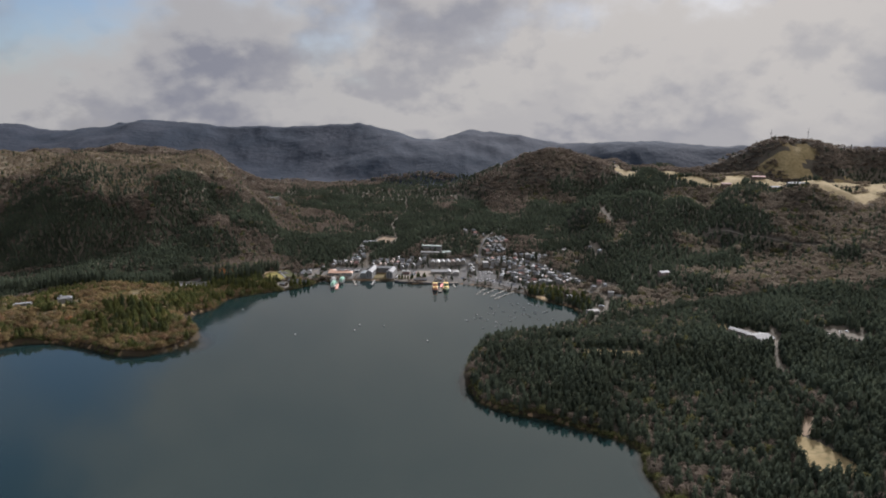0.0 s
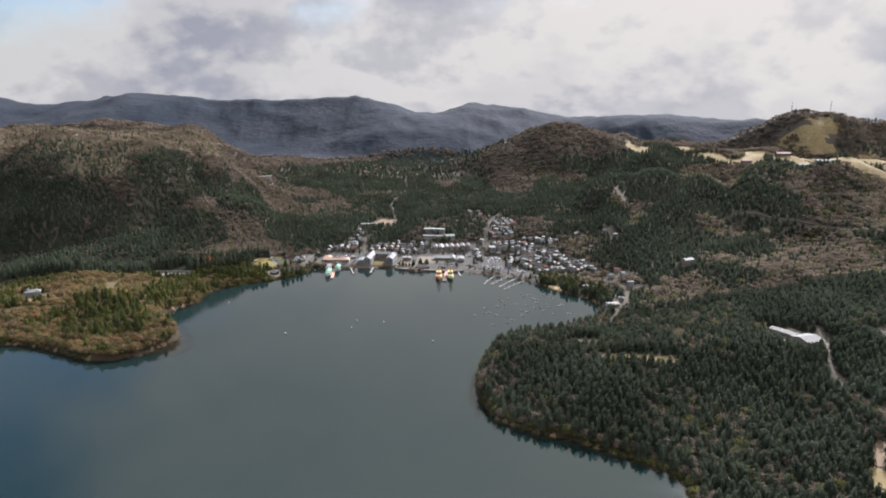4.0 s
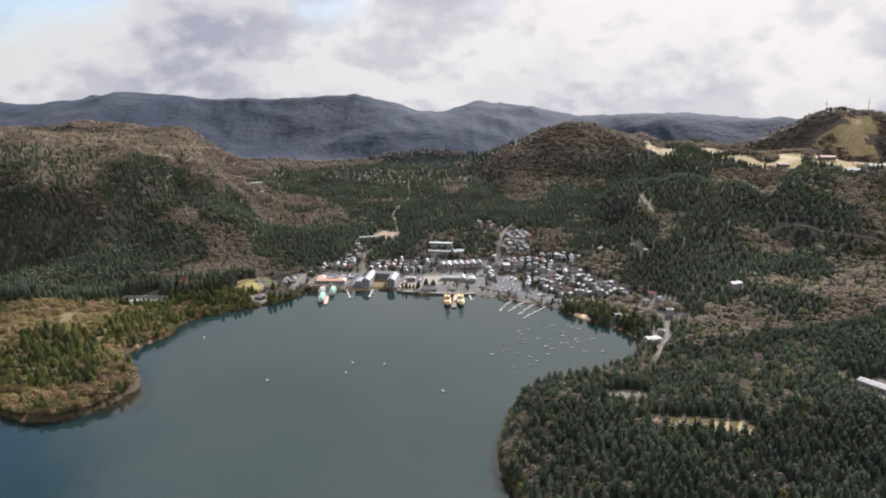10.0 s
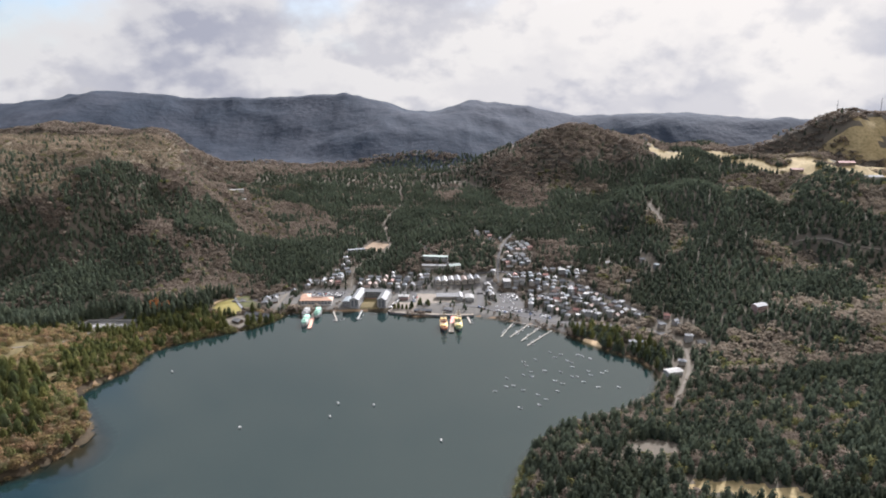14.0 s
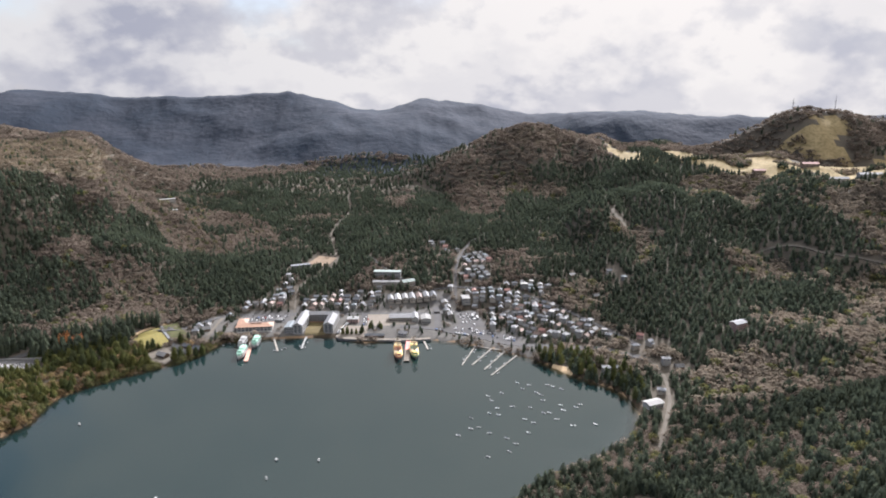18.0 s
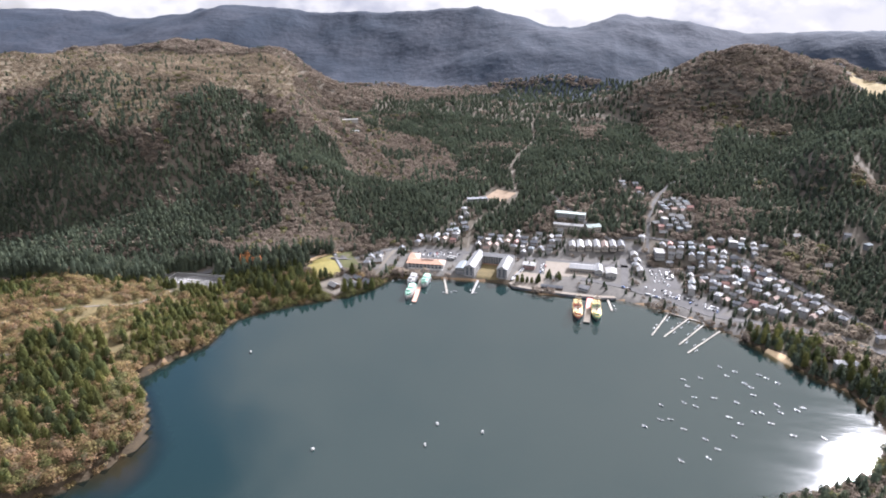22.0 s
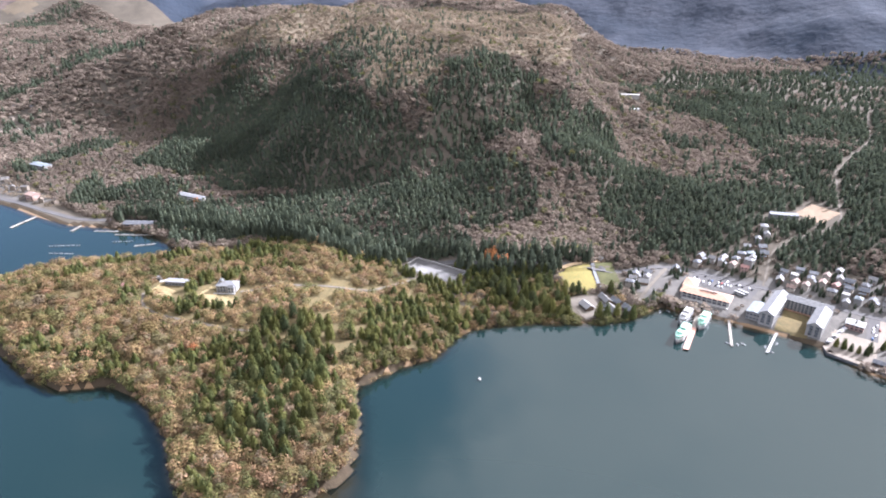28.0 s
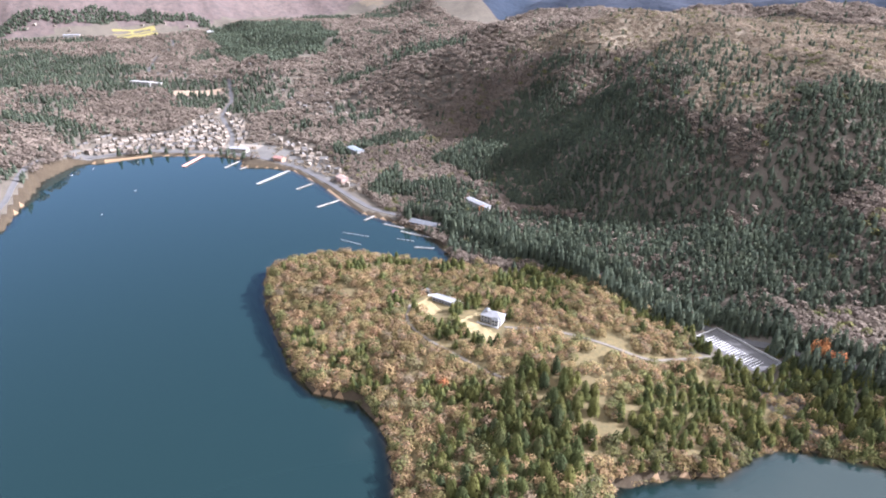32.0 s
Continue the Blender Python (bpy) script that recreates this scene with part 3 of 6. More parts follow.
HOUSE_ZONES = [    # outline, gap, turn of the rows
    ([(-250, 1372), (-198, 1378), (-170, 1376), (-160, 1350), (-98, 1346), (-44, 1362), (-40, 1400), (-104, 1420), (-150, 1425), (-200, 1420), (-245, 1400)], 12.5, -0.08),
    ([(-296, 1275), (-300, 1335), (-272, 1356), (-252, 1356), (-258, 1300), (-272, 1268)], 12.0, 0.05),
    ([(-200, 1400), (-197, 1444), (-185, 1485), (-160, 1465), (-170, 1400)], 13.0, 0.4),
    ([(-104, 1400), (-44, 1395), (-30, 1432), (-60, 1440), (-110, 1430)], 15.0, -0.1),
    ([(50, 1346), (52, 1425), (85, 1428), (130, 1404), (185, 1418), (213, 1388), (207, 1308), (148, 1276), (111, 1275), (111, 1349)], 12.5, -0.12),
    ([(158, 1340), (201, 1334), (243, 1270), (272, 1236), (262, 1204), (225, 1215), (190, 1225), (150, 1232), (140, 1280)], 12.0, -0.75),
    ([(87, 1538), (155, 1546), (134, 1436), (83, 1436)], 12.0, 0.2),
    ([(56, 1629), (95, 1583), (105, 1550), (80, 1545), (50, 1590)], 17.0, 0.2),
    ([(-1470, 700), (-1570, 775), (-1552, 895), (-1661, 1020), (-1614, 1057), (-1376, 1003), (-1372, 950), (-1442, 873), (-1447, 780)], 12.5, 0.25),
    ([(-1440, 1064), (-1298, 1063), (-1225, 1062), (-1200, 1080), (-1246, 1107), (-1322, 1100)], 12.5, -0.4),
]
LONE_HOUSES = [(266, 1414), (320, 1396), (334, 1367), (279, 1332), (220, 1384), (295, 1198), (300, 1180), (280, 1175), (300, 1130), (310, 1116), (226, 1124), (240, 1128), (268, 1066),
               (-1602, 1180), (-1623, 1255), (-1534, 1300), (-1462, 1282), (-1507, 1184), (-1560, 1230), (-1480, 1240), (-1700, 1150), (-1780, 1180),
               (-1580, 1210), (-1640, 1225), (-1545, 1262), (-1500, 1215), (-1660, 1180), (-1600, 1295), (-1565, 1180), (-1530, 1225), (-1185, 1085), (-1160, 1092), (-1135, 1084), (-1092, 1080), (-1068, 1088),
               (-2931, 620), (-2901, 701), (-2883, 759), (-2869, 1034), (-2831, 1182), (-2714, 1219), (-2884, 632), (-2893, 674), (-2708, 886), (-2861, 1110), (-2850, 800),
               (-2106, 994), (-2030, 1037), (-2007, 1054), (-1916, 1159), (-1721, 1182), (-2080, 960), (-1985, 1085), (-2060, 1020), (-2150, 930)]


def held(x, y, grow=0.0, skip=()):
    hit = np.zeros(np.shape(x), bool)
    for key, (cx, cy, hx, hy, turn) in HELD.items():
        if key in skip:
            continue
        c, s = np.cos(turn), np.sin(turn)
        u, v = (x - cx) * c + (y - cy) * s, -(x - cx) * s + (y - cy) * c
        hit |= (np.abs(u) < hx + grow) & (np.abs(v) < hy + grow)
    return hit


def on_road(x, y, grow=0.0):
    hit = np.zeros(np.shape(x), bool)
    for line, width in ROADS.values():
        hit |= along(x, y, line)[0] < width / 2 + grow
    return hit


def house_spots():
    pick = np.random.default_rng(5)
    out = []
    for poly, gap, turn in HOUSE_ZONES:
        p = np.array(poly, float)
        cx, cy = p.mean(0)
        c, s = np.cos(turn), np.sin(turn)
        for i in range(-12, 13):
            for j in range(-12, 13):
                u, v = (i + pick.uniform(-0.16, 0.16)) * gap, (j + pick.uniform(-0.16, 0.16)) * gap
                x, y = cx + u * c - v * s, cy + u * s + v * c
                a, b = np.array([x]), np.array([y])
                if not inside(a, b, poly)[0] or held(a, b, 5.0)[0] or on_road(a, b, 4.5)[0] or shore_distance(a, b)[0] < 8 or pick.random() < 0.20:
                    continue
                out.append((x, y, turn + pick.choice((0, math.pi / 2)) + pick.uniform(-0.08, 0.08)))
    for x, y in LONE_HOUSES:
        out.append((x, y, pick.uniform(-0.6, 0.6)))
    return out


HOUSES = house_spots()
HOUSE_XY = np.array([(h[0], h[1]) for h in HOUSES])


def near_house(x, y, reach):
    hit = np.zeros(np.shape(x), bool)
    for i in range(0, len(x), 4000):
        d = np.hypot(x[i:i + 4000, None] - HOUSE_XY[:, 0], y[i:i + 4000, None] - HOUSE_XY[:, 1])
        hit[i:i + 4000] = d.min(1) < reach
    return hit

gx = steps((-4200, -3000, 40), (-3000, -2200, 25), (-2200, -1480, 18), (-1480, -900, 10), (-900, 300, 7), (300, 800, 10), (800, 1700, 18), (1700, 3400, 45))
gy = steps((-2700, 100, 90), (100, 480, 20), (480, 1360, 7), (1360, 1900, 10), (1900, 2400, 16), (2400, 3200, 22), (3200, 4300, 60))
X, Y = np.meshgrid(gx, gy)
Z = height(X, Y)
nx, ny = len(gx), len(gy)
corner = (np.arange(ny - 1)[:, None] * nx + np.arange(nx - 1)[None, :]).ravel()
quads = np.stack([corner, corner + 1, corner + nx + 1, corner + nx], 1)
mid_x, mid_y = X.ravel()[quads].mean(1), Y.ravel()[quads].mean(1)
kinds = ground_kind(mid_x, mid_y)
kinds[(shore_distance(mid_x, mid_y) < 8) & (kinds != 2)] = 9
kinds[Z.ravel()[quads].mean(1) < 0.0] = 4
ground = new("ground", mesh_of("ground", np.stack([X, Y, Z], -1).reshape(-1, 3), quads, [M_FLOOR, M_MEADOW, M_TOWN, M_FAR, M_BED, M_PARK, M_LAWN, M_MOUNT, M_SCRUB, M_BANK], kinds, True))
tagged(ground, "brown wooded hillsides and ridges round a mountain lake", "ground", kind="structure")

wx = steps((-4200, -1500, 300), (-1500, -900, 12), (-900, -300, 6), (-300, 300, 8), (300, 3400, 400))
wy = steps((-2700, 480, 300), (480, 1320, 8), (1320, 1500, 90))
WX, WY = np.meshgrid(wx, wy)
corner = (np.arange(len(wy) - 1)[:, None] * len(wx) + np.arange(len(wx) - 1)[None, :]).ravel()
surface = mesh_of("water", np.stack([WX, WY, np.zeros_like(WX)], -1).reshape(-1, 3), np.stack([corner, corner + 1, corner + len(wx) + 1, corner + len(wx)], 1), M_WATER)
surface.attributes.new("shallow", "FLOAT", "POINT").data.foreach_set("value", (0.92 * np.clip(1 + height(WX, WY) / 5.0, 0, 1)).ravel().astype(np.float32))
lake = new("water", surface)
tagged(lake, "calm grey-green mountain lake with faint ripples", "lake", kind="structure")

# ---- woods ----
rng = np.random.default_rng(11)


def join(parts):
    vs, fs, at = [], [], 0
    for v, f in parts:
        vs.append(v)
        fs.append(np.asarray(f) + at)
        at += len(v)
    return np.concatenate(vs), np.concatenate(fs)


def conifer(sprays, size, blunt=0.50):
    """A cedar of unit height: drooping sprays over a blunt cone, round a dark core; the width is the caller's."""
    n = 5
    a = np.arange(n) / n * 2 * np.pi + rng.random()
    low = np.stack([np.cos(a) * 0.30, np.sin(a) * 0.30, np.full(n, 0.10)], 1)
    mid = np.stack([np.cos(a) * 0.24, np.sin(a) * 0.24, np.full(n, 0.52)], 1)
    core = np.concatenate([low, mid, [[0, 0, 0.93]]])
    f = []
    for i in range(n):
        k = (i + 1) % n
        f += [(i, k, n + k), (i, n + k, n + i), (n + i, n + k, 2 * n)]
    lean, bulge = rng.normal(0, 0.03, 2), 0.9 + 0.2 * rng.random()
    vs = []
    for k in range(sprays):
        z = 0.07 + 0.90 * ((k + rng.random()) / sprays) ** 1.15
        g = k * 2.39996 + rng.random() * 0.8
        r = 0.5 * bulge * (1 - z) ** blunt * min(1.0, 0.72 + z * 1.4) * (0.78 + 0.36 * rng.random())
        out = np.array([np.cos(g), np.sin(g), 0.0])
        side = np.array([-np.sin(g), np.cos(g), 0.0])
        b = size * (0.75 + 0.5 * rng.random()) * (1.1 - 0.45 * z)
        c = out * r + (lean[0] * z, lean[1] * z, z)
        tip = c + out * b * 0.55 + (0, 0, -b * (0.25 + 0.5 * rng.random()))
        root = c - out * b * 0.45 + (0, 0, b * (0.75 + 0.5 * rng.random()))
        w = b * (0.65 + 0.3 * rng.random())
        vs += [tip + side * w * 0.7, root, tip - side * w * 0.7] if k % 2 else [tip, root + side * w, root - side * w]
    v = np.array(vs)
    return join([(core, np.array(f)), (v, np.arange(len(v)).reshape(-1, 3))])


def twigs(n, size, inner=0.72, up=0.35):
    """A leafless crown of unit height: many small sprays over a rounded outline, with gaps."""
    vs = []
    for k in range(n):
        z = 1 - 1.55 * (k + rng.random()) / n
        a = k * 2.39996 + rng.random() * 0.6
        r = np.sqrt(max(0.0, 1 - z * z))
        out = np.array([np.cos(a) * r, np.sin(a) * r, z])
        c = out * 0.5 * (inner + (1.06 - inner) * rng.random())
        d = out + (0, 0, up) + rng.normal(0, 0.42, 3)
        d /= np.linalg.norm(d)
        u = np.cross(d, rng.normal(0, 1, 3))
        u /= np.linalg.norm(u)
        w = np.cross(d, u)
        b = size * (0.7 + 0.6 * rng.random())
        for t in range(3):
            g = 2.094 * t + rng.random() * 0.7
            vs.append(c + (u * np.cos(g) + w * np.sin(g)) * b + (0, 0, 0.5))
    v = np.array(vs)
    return v, np.arange(len(v)).reshape(-1, 3)


def plant(name, shapes, x, y, wide, tall, mat, label, lift=-0.4, category="forest", smooth=False):
    """One stand of trees: each a shape, turned and sized, on the ground."""
    if len(x) == 0:
        return None
    z = height(x, y) + lift
    turn, pick = rng.random(len(x)) * 6.283, rng.integers(0, len(shapes), len(x))
    vs, fs, at = [], [], 0
    for k, (v, f) in enumerate(shapes):
        i = np.nonzero(pick == k)[0]
        c, s = np.cos(turn[i])[:, None], np.sin(turn[i])[:, None]
        w = wide[i][:, None]
        out = np.stack([(v[:, 0] * c - v[:, 1] * s) * w + x[i][:, None], (v[:, 0] * s + v[:, 1] * c) * w + y[i][:, None], v[:, 2] * tall[i][:, None] + z[i][:, None]], -1)
        vs.append(out.reshape(-1, 3))
        fs.append((f[None] + (np.arange(len(i)) * len(v))[:, None, None] + at).reshape(-1, 3))
        at += len(i) * len(v)
    ob = new(name, mesh_of(name, np.concatenate(vs), np.concatenate(fs), mat, None, smooth))
    return tagged(ob, label, category, kind="stuff")


def spots(x0, x1, y0, y1, gap):
    a, b = np.meshgrid(np.arange(x0, x1, gap), np.arange(y0, y1, gap))
    a, b = a.ravel(), b.ravel()
    return a + (rng.random(len(a)) - 0.5) * gap * 0.95, b + (rng.random(len(b)) - 0.5) * gap * 0.95


CLEAR = []          # polygons kept free of trees
CLEAR += GLADES + [CLEARINGS]


def free(x, y, edge=0.5):
    ok = (shore_distance(x, y) > edge) & ~held(x, y, 1.0) & ~on_road(x, y, 1.6) & ~near_house(x, y, 6.5) & ~((x < -1440) & (y > 1110) & near_house(x, y, 15.0))
    for poly in CLEAR:
        ok &= ~inside(x, y, poly)
    for poly in MEADOWS:          # a few copses stand in the meadows
        ok &= ~inside(x, y, poly) | (vnoise(x, y, 45, 71) * 0.6 + vnoise(x, y, 110, 72) * 0.4 > (0.0 if poly is MEADOWS[2] else 0.30))
    return ok


CEDAR_FACE = [(-1101, 1242), (-1138, 1348), (-1147, 1397), (-1137, 1446), (-1072, 1460), (-966, 1468), (-782, 1409), (-697, 1423), (-655, 1381), (-610, 1412), (-566, 1474),
              (-536, 1469), (-495, 1411), (-452, 1379), (-475, 1325), (-494, 1279), (-628, 1231), (-803, 1259), (-897, 1254), (-990, 1220)]
CEDAR_BROW = [(-1136, 1475), (-1050, 1554), (-937, 1586), (-829, 1611), (-701, 1543), (-641, 1469), (-694, 1432), (-778, 1405), (-966, 1468), (-1097, 1454)]
CEDAR_BLOCK = [(-701, 1543), (-633, 1530), (-594, 1580), (-559, 1606), (-500, 1576), (-500, 1516), (-535, 1482), (-583, 1457), (-607, 1428), (-635, 1460)]
CEDAR_VALE = [(202, 1462), (306, 1605), (359, 1576), (366, 1500), (397, 1475), (336, 1384), (247, 1385), (206, 1397)]
CEDAR_PASS = [(-304, 2046), (-230, 2300), (60, 2250), (107, 2008), (-4, 1989), (-290, 1957)]
CEDAR_FLANK = [(-503, 1521), (-495, 1575), (-453, 1604), (-408, 1587), (-351, 1497), (-296, 1415), (-300, 1345), (-329, 1382), (-374, 1441), (-431, 1460)]
CEDAR_ROW = [(-1131, 1162), (-1030, 1177), (-925, 1206), (-700, 1262), (-440, 1275), (-375, 1225), (-420, 1170), (-521, 1180), (-601, 1150), (-691, 1150), (-768, 1120), (-874, 1125), (-1050, 1105)]
CEDAR_FINGER = [(-532, 1017), (-505, 1040), (-470, 1027), (-442, 993), (-406, 941), (-395, 890), (-431, 880), (-473, 885), (-517, 905), (-499, 953), (-528, 988)]
BARE_STRIP = [(-540, 1468), (-498, 1496), (-437, 1455), (-370, 1432), (-335, 1382), (-320, 1330), (-389, 1300), (-428, 1350), (-460, 1393), (-495, 1411)]
RED_SLOPE = [(-697, 1430), (-648, 1451), (-607, 1428), (-621, 1401), (-655, 1381)]


def cedar_share(x, y):
    """How much of the wood is cedar, 0 to 1."""
    patch = vnoise(x, y, 150, 31) * 0.5 + vnoise(x, y, 55, 32) * 0.35
    a, b = x + vnoise(x, y, 45, 33) * 30, y + vnoise(x, y, 45, 34) * 30
    blocks = vnoise(x, y, 210, 36) * 0.6 + vnoise(x, y, 90, 37) * 0.4
    s = 0.5 + np.clip((blocks - 0.06) * 7, -0.44, 0.46)
    s = np.where((x < -400) & (y > 1150), 0.05 + np.clip((blocks - 0.3) * 6, 0, 0.8), s)
    s = np.where((x > 230) & (y > 1000), s + 0.08, s)
    s = np.where((x > -490) & (x < -150) & (y > 1480), 0.5 + np.clip((blocks - 0.02) * 7, -0.42, 0.44), s)
    s = np.where((x < -380) & (y > 1150) & (height(x, y) > 168 + 25 * vnoise(x, y, 120, 61)), 0.05, s)
    s = np.where((x > 20) & (y < 1000), 0.72 + patch * 1.1, s)
    s = np.where((x > 650) & (y > 1400), s - 0.2, s)
    s = np.where((x > 60) & (y > 1950) & (height(x, y) > 185), 0.05, s)
    s = np.where((x > -300) & (x < 330) & (y > 1380) & (y < 1660), s + 0.3, s)
    s = np.where((x > 0) & (x < 85) & (y > 1440) & (y < 1560), 0.85, s)
    knots = vnoise(x, y, 62, 38) * 0.6 + vnoise(x, y, 28, 39) * 0.4
    s = np.where(inside(x, y, PARK), 0.36 + np.clip((knots - 0.02 - 0.34 * (x < -640) * (y < 1000)) * 5, -0.33, 0.5), s)
    for poly, share in ((CEDAR_FACE, 0.88), (CEDAR_BROW, 0.42), (CEDAR_BLOCK, 0.93), (CEDAR_FLANK, 0.93), (CEDAR_VALE, 0.90), (CEDAR_PASS, 0.92), (CEDAR_ROW, 0.90), (CEDAR_FINGER, 0.56)):
        s = np.where(inside(a, b, poly), share + patch * 0.3, s)
    for poly in (BARE_STRIP, RED_SLOPE):
        s = np.where(inside(a, b, poly), 0.06, s)
    return s


BELT = [(-2834, 1264), (-2738, 1346), (-2694, 1459), (-2500, 1560), (-2174, 1515), (-1959, 1359), (-1893, 1213), (-2255, 1182), (-2564, 1203)]
HEM = [(-2940, 560), (-2960, 1000), (-2880, 1270), (-2834, 1264), (-2900, 960), (-2895, 560)]
PARK = COAST_PARK + [(-380, 1250), (-420, 1240), (-640, 1180), (-760, 1100)]
LOW_CEDAR = [conifer(15, 0.30) for _ in range(7)]
NEAR_CEDAR = [conifer(34, 0.20) for _ in range(8)]
MID_CEDAR = [conifer(60, 0.155, 0.38 + 0.03 * k) for k in range(8)]
CLUMP_BARE = [twigs(36, 0.165) for _ in range(7)]
PAIR_BARE = [twigs(24, 0.20) for _ in range(6)]
MID_BARE = [twigs(110, 0.092, 0.6) for _ in range(8)]



def stand(region, x, y, fine):
    ok = free(x, y) & region(x, y)
    x, y = x[ok], y[ok]
    cedar = rng.random(len(x)) < cedar_share(x, y)
    return x, y, cedar


def wood(title, box, gap, region, cedar_shapes, bare_shapes, mats, tall=(15, 22), low=(8, 13), words="", spread=1.65, girth=0.64, olive=0.0):
    x, y, cedar = stand(region, *spots(*box, gap), False)
    n = len(x)
    green = ~cedar & (rng.random(n) < olive * (1 + 0.9 * vnoise(x, y, 35, 91)))
    t = tall[0] + (tall[1] - tall[0]) * rng.random(n)
    u = low[0] + (low[1] - low[0]) * rng.random(n)
    plant(title + "_cedars", cedar_shapes, x[cedar], y[cedar], t[cedar] * girth, t[cedar], mats[0], "dense dark green cedar wood " + words)
    bare = ~cedar & ~green
    plant(title + "_bare_trees", bare_shapes, x[bare], y[bare], u[bare] * spread, u[bare], mats[1], "leafless brown broadleaved wood " + words)
    plant(title + "_evergreens", bare_shapes, x[green], y[green], u[green] * spread * 0.95, u[green] * 1.05, M_OLIVE, "olive green broadleaved evergreens " + words)


def in_town(x, y):
    hit = np.zeros(np.shape(x), bool)
    for poly in TOWN_LAND:
        hit |= inside(x, y, poly)
    return hit | near_house(x, y, 16.0)


def in_park(x, y):
    return inside(x, y, PARK)


def in_park_wood(x, y):
    # clumps with open grass between them
    return inside(x, y, PARK) & (vnoise(x, y, 38, 51) * 0.6 + vnoise(x, y, 17, 52) * 0.4 < 0.40 - 0.16 * ((x > -570) & (y > 1045) & (y < 1140)) + 0.6 * (y > 1140) + 0.5 * (shore_distance(x, y) < 22))


def in_promontory(x, y):
    return (x > 0) & (y < 1010) & (x < 700)


wood("park", (-880, -280, 820, 1260), 7.0, in_park_wood, MID_CEDAR, MID_BARE, (M_PARK_CEDAR, M_PARK_BARE), (7, 13), (4.5, 10), "on the lake peninsula", 1.35, 0.78, 0.24)
wood("promontory", (0, 700, 440, 1010), 6.6, in_promontory, NEAR_CEDAR, MID_BARE, (M_CEDAR, M_BARE), (10, 15), (6.5, 10), "on the wooded promontory", 1.4, 0.64, 0.2)
def on_crest(x, y):
    return (x < -380) & (height(x, y) > 168 + 25 * vnoise(x, y, 120, 61)) & ~inside(x, y, CEDAR_BLOCK)


wood("hill", (-1300, -250, 1090, 2000), 6.3, lambda x, y: ~in_park(x, y) & ~in_town(x, y) & ~on_crest(x, y), LOW_CEDAR, CLUMP_BARE, (M_CEDAR, M_BARE), (8.5, 12.5), (5.5, 8.5), "on the hill above the highway", 1.5, 0.64, 0.06)
wood("crest", (-1300, -380, 1300, 2000), 7.0, on_crest, LOW_CEDAR, PAIR_BARE, (M_CEDAR, M_SLOPE_BARE), (7, 10), (3.5, 6), "on the dry crest of the hill", 1.6, 0.64, 0.07)
wood("east_slope", (230, 900, 1010, 2000), 7.8, lambda x, y: (y > 1010) & ~in_town(x, y) & (x > 240), LOW_CEDAR, PAIR_BARE, (M_CEDAR, M_EAST_BARE), (8.5, 12.5), (6, 9.5), "on the slopes east of the town", 1.65, 0.64, 0.1)
wood("valley", (-250, 250, 1010, 2000), 7.4, lambda x, y: (y > 1010) & ~in_town(x, y) & (x < 241), LOW_CEDAR, PAIR_BARE, (M_CEDAR, M_BARE), (8.5, 12.5), (6, 9.5), "on the slopes behind the town")
wood("village_slope", (-2760, -1288, 520, 2100), 13.0, lambda x, y: (x < -1299) & ~in_town(x, y) & ~inside(x, y, BELT), LOW_CEDAR, PAIR_BARE, (M_CEDAR, M_BARE), (11, 15), (8, 12), "above the lakeside village")
wood("back_slope", (-1300, 1750, 1900, 2450), 12.0, lambda x, y: (y > 2000) | (x > 900), LOW_CEDAR, PAIR_BARE, (M_CEDAR, M_BARE), (9, 13), (7, 11), "on the slopes towards the pass")
wood("side_slope", (900, 1700, 1010, 1750), 12.0, lambda x, y: x > 900, LOW_CEDAR, PAIR_BARE, (M_CEDAR, M_SLOPE_BARE), (9, 13), (7, 11), "on the slopes beyond the promontory")
ex, ey = spots(-880, -230, 820, 1275, 3.8)
ok = inside(ex + 2 * np.sign(-560 - ex), ey + 2, PARK) & (shore_distance(ex, ey) > -1.6) & (shore_distance(ex, ey) < 7 + 9 * rng.random(len(ex)) * (ey > 1030)) & ~held(ex, ey, 0.5)
ex, ey = ex[ok], ey[ok]
leafy = vnoise(ex, ey, 22, 95) > 0.1
for pick_, mat_, words_ in ((leafy, M_OLIVE, "olive green bushes overhanging the shore of the peninsula"), (~leafy, M_PARK_BARE, "leafless brown bushes overhanging the shore of the peninsula")):
    plant("shore_bushes", CLUMP_BARE, ex[pick_], ey[pick_], 5 + 3 * rng.random(pick_.sum()), 3 + 3 * rng.random(pick_.sum()), mat_, words_, -1.2, category="shrubs")
ex, ey = spots(20, 330, 440, 1010, 4.2)
ok = (shore_distance(ex, ey) > -1.6) & (shore_distance(ex, ey) < 6) & ~held(ex, ey, 0.5) & ~on_road(ex, ey, 1.0)
plant("shore_bushes", CLUMP_BARE, ex[ok], ey[ok], 5 + 3 * rng.random(ok.sum()), 3 + 3 * rng.random(ok.sum()), M_OLIVE, "dark bushes along the shore of the promontory", -1.2, category="shrubs")
bx, by = spots(-335, -222, 1185, 1292, 4.5)
ok = (shore_distance(bx, by) > 0.5) & (shore_distance(bx, by) < 13) & ~held(bx, by, 0.5) & ~on_road(bx, by, 1.0)
plant("shore_shrubs", CLUMP_BARE, bx[ok], by[ok], 4 + 3 * rng.random(ok.sum()), 3 + 2.5 * rng.random(ok.sum()), M_OLIVE, "olive shrubs on the bank below the old checkpoint", category="shrubs")
tx, ty = spots(-320, 320, 1200, 1640, 5.8)
